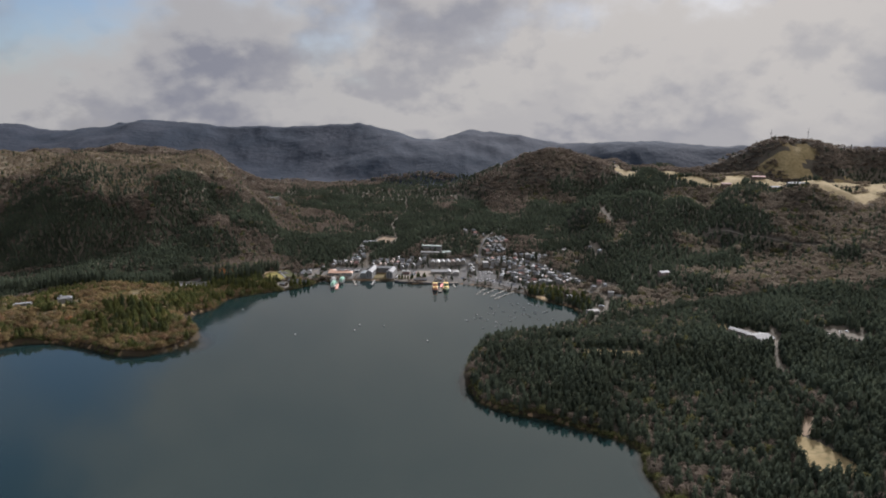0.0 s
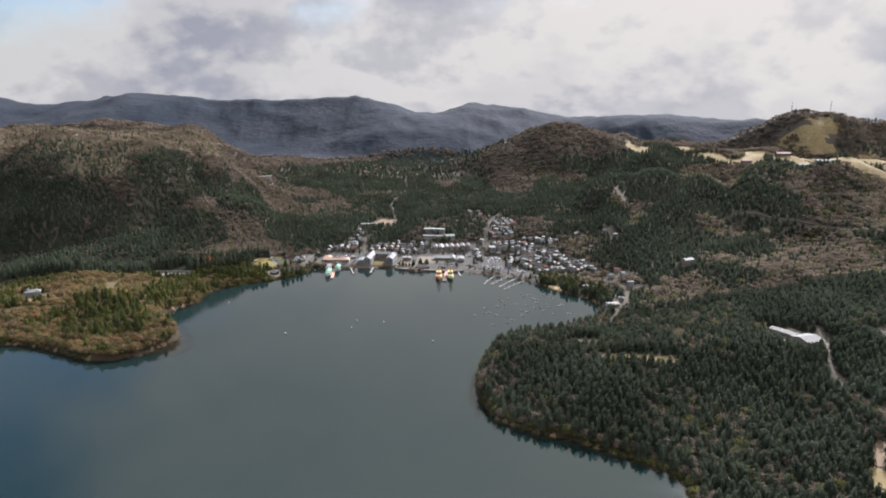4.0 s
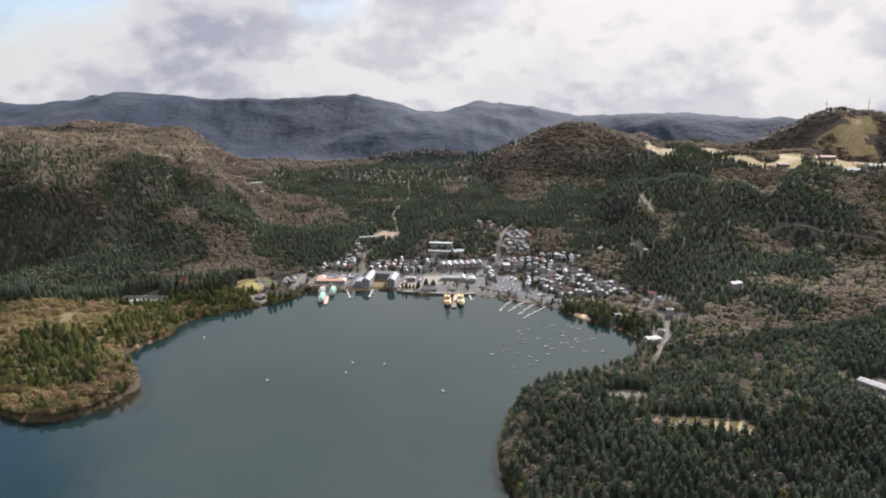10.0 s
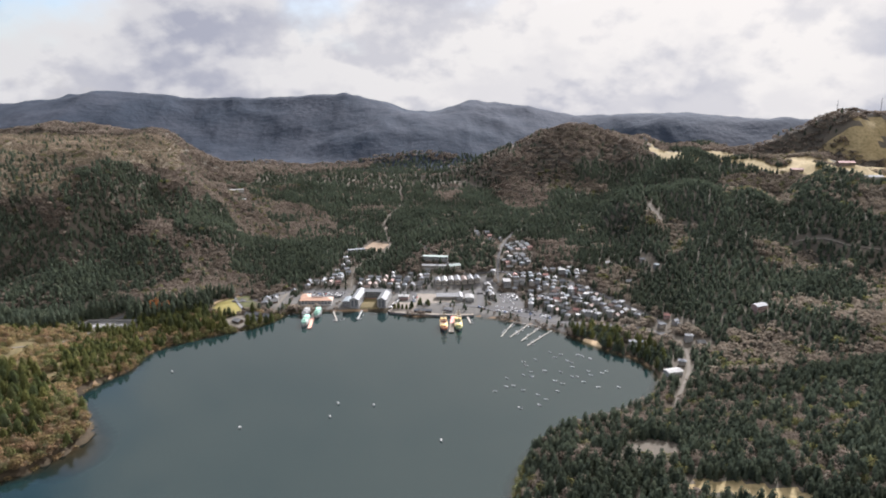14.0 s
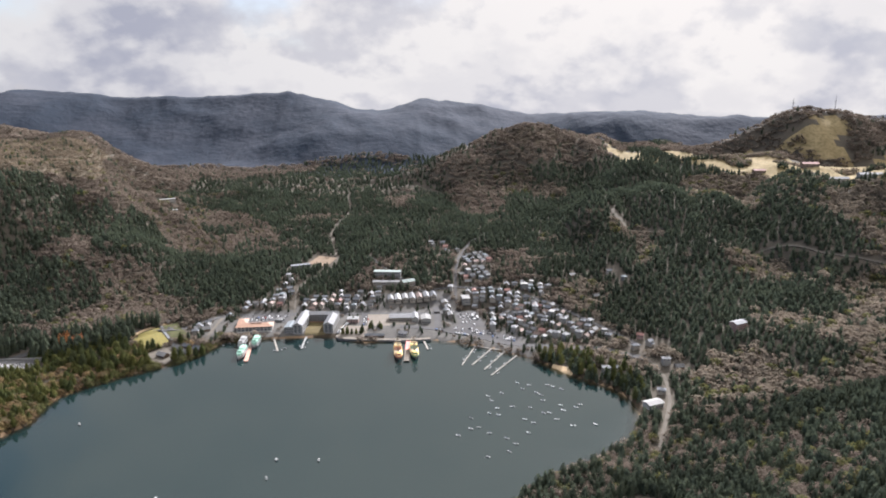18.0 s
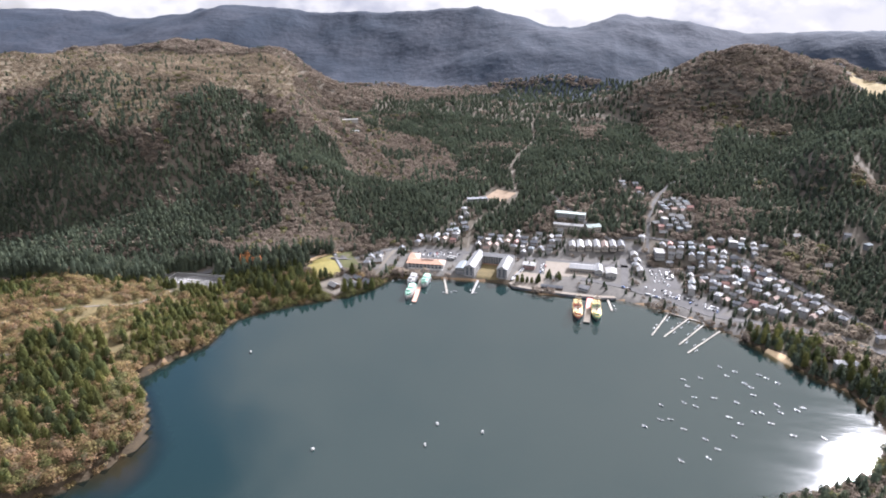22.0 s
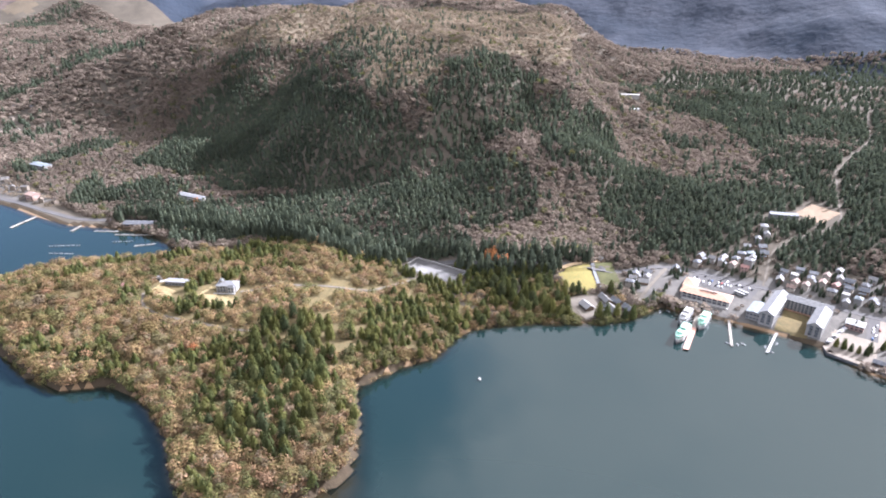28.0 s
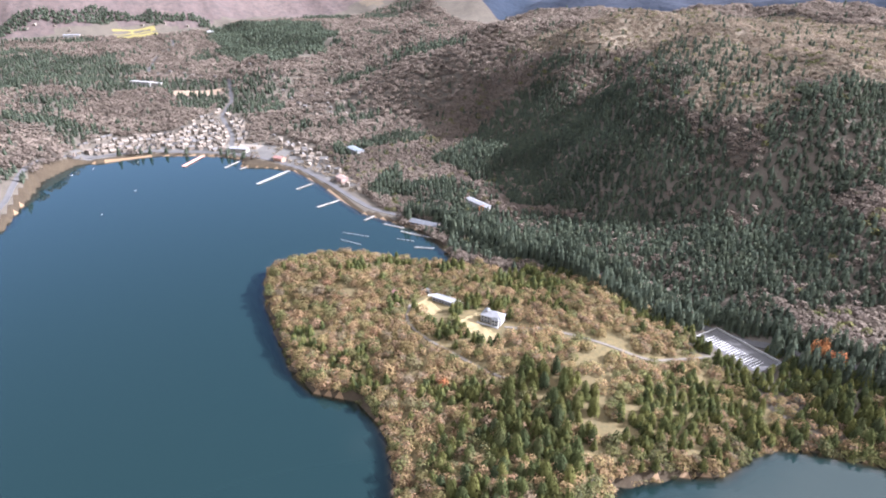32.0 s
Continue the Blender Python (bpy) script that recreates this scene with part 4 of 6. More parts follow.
ok = (shore_distance(tx, ty) > 2) & ~held(tx, ty, 4.0) & ~on_road(tx, ty, 2.5) & ~near_house(tx, ty, 5.0) & in_town(tx, ty) & (rng.random(len(tx)) < np.where(near_house(tx, ty, 13.0), 0.8, 0.3))
tx, ty = tx[ok], ty[ok]
green = rng.random(len(tx)) < 0.6
plant("town_cedars", MID_CEDAR, tx[green], ty[green], 3 + 2 * rng.random(green.sum()), 5 + 6 * rng.random(green.sum()), M_CEDAR, "dark garden conifers between the houses", category="trees")
plant("town_shrubs", CLUMP_BARE, tx[~green], ty[~green], 4 + 3 * rng.random((~green).sum()), 3 + 2.5 * rng.random((~green).sum()), M_BARE, "leafless garden trees between the houses", category="trees")
vx, vy = spots(-1680, -1010, 680, 1125, 8)
ok = (shore_distance(vx, vy) > 2) & ~on_road(vx, vy, 2.5) & ~near_house(vx, vy, 6.0) & in_town(vx, vy) & (rng.random(len(vx)) < 0.25 + 0.4 * (vx > -1250))
plant("village_shrubs", PAIR_BARE, vx[ok], vy[ok], 5 + 3 * rng.random(ok.sum()), 3 + 3 * rng.random(ok.sum()), M_SLOPE_BARE, "leafless garden trees of the far village", category="trees")
fx, fy = spots(-2970, -1880, 550, 1600, 11)
ok = free(fx, fy)
bx_, by_ = fx + 30 * vnoise(fx, fy, 60, 81), fy + 30 * vnoise(fx, fy, 60, 82)
belt = (inside(bx_, by_, BELT) | inside(bx_, by_, HEM)) & ok
plant("belt_cedars", LOW_CEDAR, fx[belt], fy[belt], 11 + 4 * rng.random(belt.sum()), 9 + 4 * rng.random(belt.sum()), M_CEDAR, "dark cedar plantation at the foot of the far mountain")

# two rows of tall cedars line the highway past the park
hx, hy = [], []
for (x0, y0), (x1, y1) in zip(ROADS["village_road"][0][13:-1], ROADS["village_road"][0][14:]):
    run = math.hypot(x1 - x0, y1 - y0)
    for k in range(int(run / 6.5)):
        for side in (-21, -14, -8, 8, 14):
            f = (k + rng.random() * 0.5) * 6.5 / run
            hx.append(x0 + (x1 - x0) * f - (y1 - y0) / run * side + rng.normal(0, 0.8))
            hy.append(y0 + (y1 - y0) * f + (x1 - x0) / run * side + rng.normal(0, 0.8))
hx, hy = np.array(hx), np.array(hy)
ok = (shore_distance(hx, hy) > 8) & ~held(hx, hy, 3.0) & (rng.random(len(hx)) < 0.82)
hx, hy = hx[ok], hy[ok]
tall = 17 + 8 * rng.random(len(hx))
plant("avenue_cedars", NEAR_CEDAR, hx, hy, tall * 0.42, tall, M_CEDAR, "rows of tall dark cedars along the highway", category="trees")

# ---- building blocks ----
class Shape:
    """Collects solids and makes one mesh of them."""

    def __init__(self):
        self.v, self.f = [], []

    def put(self, verts, faces):
        at = len(self.v)
        self.v += [tuple(p) for p in verts]
        self.f += [tuple(i + at for i in q) for q in faces]
        return self

    def box(self, x0, x1, y0, y1, z0, z1):
        return self.prism([(x0, y0), (x1, y0), (x1, y1), (x0, y1)], z0, z1)

    def prism(self, poly, z0, z1, taper=1.0):
        n = len(poly)
        cx, cy = sum(p[0] for p in poly) / n, sum(p[1] for p in poly) / n
        low = [(x, y, z0) for x, y in poly]
        top = [(cx + (x - cx) * taper, cy + (y - cy) * taper, z1) for x, y in poly]
        side = [(i, (i + 1) % n, n + (i + 1) % n, n + i) for i in range(n)]
        return self.put(low + top, side + [tuple(range(n - 1, -1, -1)), tuple(range(n, 2 * n))])

    def gable(self, x0, x1, y0, y1, z0, z1, over=0.6, thick=0.25):
        """A pitched roof along x as two thick slabs."""
        ym = (y0 + y1) / 2
        k = (z1 - z0) / (ym - y0)
        for ya, yb in ((y0 - over, ym), (y1 + over, ym)):
            za = z0 - over * k
            xs = (x0 - over, x1 + over)
            p = [(xs[0], ya, za), (xs[1], ya, za), (xs[1], yb, z1), (xs[0], yb, z1)]
            q = [(a, b, c + thick) for a, b, c in p]
            f = [(0, 1, 2, 3), (7, 6, 5, 4), (0, 4, 5, 1), (1, 5, 6, 2), (2, 6, 7, 3), (3, 7, 4, 0)]
            self.put(p + q, f if ya < yb else [tuple(reversed(g)) for g in f])
        return self

    def gable_end(self, x0, x1, y0, y1, z0, z1):
        ym = (y0 + y1) / 2
        for x, e in ((x0, 0.12), (x1, -0.12)):
            self.put([(x, y0, z0), (x, y1, z0), (x, ym, z1), (x + e, y0, z0), (x + e, y1, z0), (x + e, ym, z1)],
                     [(0, 1, 2), (5, 4, 3), (0, 3, 4, 1), (1, 4, 5, 2), (2, 5, 3, 0)])
        return self

    def hip(self, x0, x1, y0, y1, z0, z1, over=0.6):
        x0, x1, y0, y1 = x0 - over, x1 + over, y0 - over, y1 + over
        ym, r = (y0 + y1) / 2, min((x1 - x0), (y1 - y0)) / 2 * 0.95
        v = [(x0, y0, z0), (x1, y0, z0), (x1, y1, z0), (x0, y1, z0), (x0 + r, ym, z1), (x1 - r, ym, z1)]
        w = [(a, b, z0 - 0.25) for a, b, _ in v[:4]]
        return self.put(v + w, [(0, 1, 5, 4), (1, 2, 5), (2, 3, 4, 5), (3, 0, 4), (6, 7, 1, 0), (7, 8, 2, 1), (8, 9, 3, 2), (9, 6, 0, 3), (9, 8, 7, 6)])

    def rod(self, p, q, r0, r1=None, n=6):
        p, q = Vector(p), Vector(q)
        r1 = r0 if r1 is None else r1
        turn = (q - p).to_track_quat("Z", "Y")
        ring = [turn @ Vector((math.cos(6.2832 * i / n), math.sin(6.2832 * i / n), 0)) for i in range(n)]
        v = [p + e * r0 for e in ring] + [q + e * r1 for e in ring]
        return self.put(v, [(i, (i + 1) % n, n + (i + 1) % n, n + i) for i in range(n)] + [tuple(range(n - 1, -1, -1)), tuple(range(n, 2 * n))])

    def loft(self, rings):
        """Skin over rings of points with the same count, closed at both ends."""
        n = len(rings[0])
        v = [p for ring in rings for p in ring]
        f = [(k * n + i, k * n + (i + 1) % n, (k + 1) * n + (i + 1) % n, (k + 1) * n + i) for k in range(len(rings) - 1) for i in range(n)]
        m = (len(rings) - 1) * n
        return self.put(v, f + [tuple(range(n - 1, -1, -1)), tuple(range(m, m + n))])

    def mesh(self, name, mat):
        me = bpy.data.meshes.new(name)
        me.from_pydata(self.v, [], self.f)
        for m in mat if isinstance(mat, (list, tuple)) else [mat]:
            me.materials.append(m)
        me.update()
        return me


def thing(name, m, label, category, group=""):
    ob = new(name)
    ob.empty_display_size = 1.0
    ob.matrix_basis = m
    return tagged(ob, label, category, group)


def part(name, made, mat, parent, label="", at=None):
    me = made.mesh(name, mat) if isinstance(made, Shape) else made
    ob = new(name, me)
    ob.parent = parent
    if at is not None:
        ob.matrix_basis = at
    return tagged(ob, label)


def level(x, y):
    return float(height(np.array([x]), np.array([y]))[0])


def on_ground(x, y, turn=0.0, lift=0.0):
    return pose(x, y, level(x, y) + lift, 0, 0, math.degrees(turn))


paint = plain
M_ROAD = earth("asphalt", (0.072, 0.070, 0.069), (0.090, 0.087, 0.085), (0.060, 0.059, 0.060), 0.05, 0.6, 1.5, 0.05)
M_GRAVEL = earth("gravel_track", (0.105, 0.093, 0.077), (0.13, 0.115, 0.095), (0.08, 0.073, 0.062), 0.08, 0.8, 2.0, 0.1)
M_PLAZA = earth("paving", (0.165, 0.143, 0.117), (0.19, 0.168, 0.14), (0.125, 0.113, 0.1), 0.1, 0.8, 2.0, 0.05)
M_CONCRETE = paint("concrete", (0.20, 0.196, 0.185), 0.85, vary=0.2)
M_WHITE = paint("white_render", (0.25, 0.243, 0.227), 0.7)
M_CREAM = paint("cream_render", (0.25, 0.225, 0.19), 0.75)
M_GREY = paint("grey_render", (0.18, 0.177, 0.17), 0.75)
M_BROWN = paint("brown_boards", (0.15, 0.11, 0.08), 0.8, vary=0.25)
M_PINK = paint("pink_render", (0.30, 0.20, 0.175), 0.75)
M_GLASS = plain("window_glass", (0.05, 0.06, 0.075), 0.08, vary=0.3)
M_DOOR = paint("door_wood", (0.18, 0.12, 0.09), 0.6)
M_SLATE = paint("dark_slates", (0.095, 0.10, 0.11), 0.8, vary=0.25)
M_TILE_GREY = paint("grey_roof_tiles", (0.15, 0.148, 0.145), 0.8, vary=0.25)
M_TIN = paint("pale_metal_roof", (0.138, 0.14, 0.143), 0.75, 0.0, vary=0.2)
M_TILE_BROWN = paint("brown_roof_tiles", (0.20, 0.14, 0.115), 0.8, vary=0.25)
M_TILE_RED = paint("red_roof_sheet", (0.24, 0.125, 0.105), 0.8, vary=0.25)
M_TILE_BLUE = paint("blue_grey_roof", (0.14, 0.162, 0.175), 0.8, vary=0.2)
M_TILE_GREEN = paint("pale_green_roof", (0.165, 0.20, 0.18), 0.8, vary=0.15)
M_ORANGE_ROOF = paint("orange_roof_tiles", (0.29, 0.17, 0.11), 0.7, vary=0.12)
M_TIMBER = paint("grey_timber", (0.20, 0.18, 0.152), 0.85, vary=0.25)
M_HULL_WHITE = paint("white_gelcoat", (0.27, 0.27, 0.262), 0.45)
M_HULL_DARK = paint("dark_hull_paint", (0.05, 0.045, 0.045), 0.4)
M_MINT = paint("mint_deck_paint", (0.27, 0.46, 0.36), 0.5)
M_RED_DECK = paint("red_pier_deck", (0.55, 0.17, 0.14), 0.7, vary=0.15)
M_SALMON = paint("salmon_pier_deck", (0.44, 0.23, 0.17), 0.7, vary=0.12)
M_GOLD = paint("gilded_trim", (0.66, 0.46, 0.14), 0.45)
M_SHIP_RED = paint("ship_red", (0.45, 0.14, 0.09), 0.5)
M_SHIP_GREEN = paint("ship_green", (0.20, 0.33, 0.17), 0.5)
M_SAIL = paint("furled_canvas", (0.62, 0.57, 0.47), 0.9)
M_EARTH = earth("bare_earth", (0.19, 0.142, 0.10), (0.225, 0.17, 0.12), (0.155, 0.118, 0.086), 0.08, 0.5)
M_DARK_LAWN = earth("shaded_lawn", (0.058, 0.06, 0.027), (0.075, 0.074, 0.034), (0.045, 0.048, 0.024), 0.1, 0.7)
M_SAND = earth("shore_sand", (0.42, 0.31, 0.19), (0.48, 0.36, 0.22), (0.34, 0.25, 0.15), 0.1, 0.7)
M_VILLAGE_WALL = paint("village_render", (0.14, 0.116, 0.09), 0.8, vary=0.25)
M_VILLAGE_ROOFS = [paint("village_roof_" + n, c, 0.8, vary=0.3) for n, c in (("tan", (0.135, 0.107, 0.08)), ("grey", (0.09, 0.084, 0.078)), ("pale", (0.155, 0.132, 0.106)))]
M_TYRE = paint("tyre_rubber", (0.03, 0.03, 0.03), 0.9)
M_LINE = paint("road_paint", (0.5, 0.5, 0.48), 0.7)

# ---- roads and surfaces laid on the ground ----
def ribbon(name, line, width, mat, label, lift=0.35, category="road"):
    pts = [Vector(p).to_2d() for p in line]
    path = []
    for a, b in zip(pts, pts[1:]):
        n = max(1, round((b - a).length / 6))
        path += [a.lerp(b, k / n) for k in range(n)]
    path.append(pts[-1])
    # round off the corners
    for _ in range(4):
        path = [path[0]] + [(p + q * 2 + r) / 4 for p, q, r in zip(path, path[1:], path[2:])] + [path[-1]]
    rows = []
    for i, p in enumerate(path):
        d = (path[min(i + 1, len(path) - 1)] - path[max(i - 1, 0)]).normalized()
        s = Vector((-d.y, d.x)) * width / 2
        rows.append((p - s, p, p + s))
    x = np.array([[q.x for q in r] for r in rows])
    y = np.array([[q.y for q in r] for r in rows])
    z = np.maximum(height(x, y), 0.8)
    z = np.maximum(z, z.mean(1, keepdims=True) - 0.2) + lift
    skirt = np.stack([x, y, z - 1.4], -1)
    top = np.stack([x, y, z], -1)
    v = np.concatenate([top[:, :, None], skirt[:, :, None]], 2).reshape(-1, 3)
    f = []
    for i in range(len(rows) - 1):
        a, b = i * 6, (i + 1) * 6
        f += [(a, a + 2, b + 2, b), (a + 2, a + 4, b + 4, b + 2), (a, b, b + 1, a + 1), (a + 4, a + 5, b + 5, b + 4)]
    return tagged(new(name, mesh_of(name, v, f, mat)), label, category, kind="structure")


def patch(name, poly, mat, label, lift=0.3, cell=2.0, category="ground"):
    """A surface with its own edge that follows the ground."""
    p = np.array(poly, float)
    xs, ys = np.arange(p[:, 0].min(), p[:, 0].max() + cell, cell), np.arange(p[:, 1].min(), p[:, 1].max() + cell, cell)
    x, y = np.meshgrid(xs, ys)
    z = height(x, y) + lift
    c = (np.arange(len(ys) - 1)[:, None] * len(xs) + np.arange(len(xs) - 1)[None]).ravel()
    q = np.stack([c, c + 1, c + len(xs) + 1, c + len(xs)], 1)
    keep = inside(x.ravel()[q].mean(1), y.ravel()[q].mean(1), poly)
    return tagged(new(name, mesh_of(name, np.stack([x, y, z], -1).reshape(-1, 3), q[keep], mat, None, True)), label, category, kind="structure")


def oblong(key, grow=0.0):
    cx, cy, hx, hy, turn = HELD[key]
    c, s = math.cos(turn), math.sin(turn)
    hx, hy = hx + grow, hy + grow
    return [(cx + u * c - v * s, cy + u * s + v * c) for u, v in ((-hx, -hy), (hx, -hy), (hx, hy), (-hx, hy))]


TRACKS = {"quarry_road", "park_drive", "park_road", "hall_road", "shore_road", "village_back", "pass_road", "temple_street", "hillside_road", "bypass", "scar_road"}
for title, (line, width) in ROADS.items():
    track = title in TRACKS
    ribbon(title, line, width * 0.55 if track else width, M_GRAVEL if track else M_ROAD, "pale gravel road between the trees" if track else "grey asphalt road through the lakeside town")
patch("car_park_museum", oblong("car_park_a"), M_ROAD, "asphalt car park behind the lakeside museum", 0.25)
patch("car_park_quay", oblong("car_park_b"), M_ROAD, "asphalt car park beside the paved plaza", 0.25)
patch("car_park_coaches", oblong("car_park_c"), M_ROAD, "wide asphalt car park in the town", 0.25)
patch("waterfront_car_park", oblong("front_lot"), M_ROAD, "asphalt car park along the waterfront", 0.2)
patch("coach_yard", oblong("coach_lot"), M_ROAD, "asphalt yard beside the street", 0.2)
patch("plaza", oblong("plaza"), M_PLAZA, "pale paved plaza by the market hall", 0.28)
patch("quay_garden", oblong("quay_garden", -2), M_PLAZA, "paved lakeside garden with trees", 0.26)
patch("lawn_hill", GLADES[2], M_LAWN, "yellow winter lawn on the slope above the old checkpoint", 0.5)
patch("shaded_lawn", GLADES[3], M_DARK_LAWN, "dark lawn beside the stepped path", 0.5)
patch("villa_lawn", GLADES[0], M_MEADOW, "pale yellow lawn before the white villa", 0.35)
patch("garden_lawn", GLADES[1], M_MEADOW, "pale yellow lawn in the park", 0.35)
patch("field", GLADES[4], M_MEADOW, "yellow grass field among the woods", 0.4)
patch("glade", GLADES[5], M_MEADOW, "small tawny grass glade in the cedar wood", 0.4)
patch("glade", GLADES[6], M_EARTH, "strip of bare brown earth among the trees", 0.4)
patch("park_car_park", oblong("park_car_park", -3), M_ROAD, "asphalt car park with painted bays at the park", 0.3)
patch("hall_yard", oblong("hall", -2), M_PLAZA, "pale paved yard round the hall", 0.3)
patch("turning_circle", oblong("turning_circle", -6), M_GRAVEL, "pale gravel turning place among the woods", 0.3)
patch("quarry", oblong("quarry", -6), M_EARTH, "levelled bare orange earth above the town", 0.5)
patch("scar", oblong("scar", -4), M_GRAVEL, "pale landslip scar on the wooded hillside", 0.8)
patch("checkpoint_yard", oblong("checkpoint", -4), M_GRAVEL, "pale gravel yard of the old checkpoint", 0.3)
patch("river_delta", [(166, 1150), (172, 1158), (186, 1146), (190, 1132), (182, 1124), (172, 1132)], M_SAND, "tawny sand spit at a stream mouth", 0.25, 1.0)
patch("market_yard", oblong("market_hall", 3), M_PLAZA, "pale paving round the market hall", 0.22)
patch("village_school_field", oblong("village_field"), M_LAWN, "yellow playing field above the village", 0.5, 4.0)
patch("ploughed_field", oblong("bare_field"), M_EARTH, "bare brown field above the village", 0.5, 4.0)
patch("village_square", oblong("village_front", 4), M_PLAZA, "pale square at the village landing", 0.3)

# ---- houses ----
def windows(parent, xs, y, z, w=1.3, h=1.1, face=1, mat=M_GLASS, axis="x"):
    """Panes set a little proud of a wall that runs along x (or along y)."""
    for x in xs:
        s = Shape()
        if axis == "x":
            s.box(x - w / 2, x + w / 2, min(y, y + 0.1 * face), max(y, y + 0.1 * face), z, z + h)
        else:
            s.box(min(y, y + 0.1 * face), max(y, y + 0.1 * face), x - w / 2, x + w / 2, z, z + h)
        part("window", s, mat, parent)


def house(m, w, d, eave, ridge, wall_mat, roof_mat, kind, words, group):
    ob = thing("house", m, words, "house", group)
    body = Shape().box(-w / 2, w / 2, -d / 2, d / 2, -2.5, eave)
    roof = Shape()
    if kind == "gable":
        body.gable_end(-w / 2, w / 2, -d / 2, d / 2, eave, ridge)
        roof.gable(-w / 2, w / 2, -d / 2, d / 2, eave, ridge)
    elif kind == "hip":
        roof.hip(-w / 2, w / 2, -d / 2, d / 2, eave, ridge)
    elif kind == "flat":
        roof.box(-w / 2 - 0.2, w / 2 + 0.2, -d / 2 - 0.2, d / 2 + 0.2, eave + 0.003, eave + 0.5)
    else:
        # a low front range before the main roof
        body.gable_end(-w / 2, w / 2, -d / 2, d / 2, eave, ridge)
        body.box(-w / 2 + 0.5, w / 4, -d / 2 - 2.6, -d / 2 + 0.02, -2.5, 2.7)
        roof.gable(-w / 2, w / 2, -d / 2, d / 2, eave, ridge)
        roof.put([(-w / 2, -d / 2 - 3.1, 2.6), (w / 4 + 0.5, -d / 2 - 3.1, 2.6), (w / 4 + 0.5, -d / 2 - 0.05, 3.5), (-w / 2, -d / 2 - 0.05, 3.5),
                  (-w / 2, -d / 2 - 3.1, 2.85), (w / 4 + 0.5, -d / 2 - 3.1, 2.85), (w / 4 + 0.5, -d / 2 - 0.05, 3.75), (-w / 2, -d / 2 - 0.05, 3.75)],
                 [(3, 2, 1, 0), (4, 5, 6, 7), (0, 1, 5, 4), (1, 2, 6, 5), (2, 3, 7, 6), (3, 0, 4, 7)])
    part("wall", body, wall_mat, ob)
    part("roof", roof, roof_mat, ob)
    part("door", Shape().box(w * 0.3 - 0.5, w * 0.3 + 0.5, -d / 2 - 0.08, -d / 2 + 0.02, 0.0, 2.0), M_DOOR, ob)
    if eave > 4:
        windows(ob, (-w * 0.25, w * 0.2), -d / 2 - 0.09, eave - 1.9)
    windows(ob, (0.0,), w / 2, eave - 1.8, axis="y")
    return ob


HOUSE_KINDS = [
    (7.5, 6.2, 5.4, 7.6, M_WHITE, M_TILE_GREY, "gable", "white two-storey house with a grey tiled gable roof"),
    (8.4, 6.6, 5.6, 7.6, M_CREAM, M_SLATE, "hip", "cream two-storey house with a dark slate hipped roof"),
    (7.0, 5.7, 5.2, 7.0, M_GREY, M_TIN, "gable", "grey house with a pale metal gable roof"),
    (8.8, 7.0, 5.6, 8.2, M_BROWN, M_SLATE, "lean", "brown boarded house with a dark roof and front range"),
    (6.6, 6.2, 6.0, 6.4, M_WHITE, M_CONCRETE, "flat", "white box-shaped house with a flat concrete roof"),
    (7.9, 6.2, 5.2, 7.4, M_CREAM, M_TILE_BROWN, "gable", "cream house with a brown tiled gable roof"),
    (7.5, 6.6, 5.4, 7.4, M_GREY, M_TILE_BLUE, "hip", "grey house with a blue-grey hipped roof"),
    (10.1, 6.6, 3.2, 5.8, M_BROWN, M_TILE_GREY, "gable", "low brown house with a wide grey roof"),
    (9.2, 7.0, 8.4, 10.2, M_WHITE, M_TIN, "hip", "tall white inn with a pale metal hipped roof"),
    (7.9, 5.7, 5.3, 7.3, M_PINK, M_TILE_RED, "gable", "pink house with a faded red metal roof"),
    (10.6, 7.5, 8.5, 9.0, M_GREY, M_CONCRETE, "flat", "grey three-storey concrete block with a flat roof"),
    (7.7, 6.2, 5.2, 7.0, M_CREAM, M_SLATE, "lean", "cream shop house with a dark slate roof"),
]
HOUSE_ODDS = [14, 14, 7, 12, 4, 11, 6, 10, 3, 4, 2, 14]
built = {}
far_houses = []
deal = random.Random(4)
for x, y, turn in HOUSES:
    k = deal.choices(range(len(HOUSE_KINDS)), HOUSE_ODDS)[0]
    if x > 100 and y < 1300 and deal.random() < 0.3:
        k = deal.choice((2, 8, 4))
    w, d, eave, ridge, wall_mat, roof_mat, kind, words = HOUSE_KINDS[k]
    turn += deal.uniform(-0.22, 0.22)
    m = on_ground(x, y, turn, 0.1)
    village = x < -1000
    if village:
        far_houses.append((m, w, d, eave, ridge, M_VILLAGE_WALL, deal.choice(M_VILLAGE_ROOFS)))
        continue
    place = "houses of the far village" if village else "houses of the lakeside town"
    if (k, village) in built:
        copy_thing(built[k, village], m)
    else:
        built[k, village] = house(m, w, d, eave, ridge, wall_mat, roof_mat, kind, words, place)

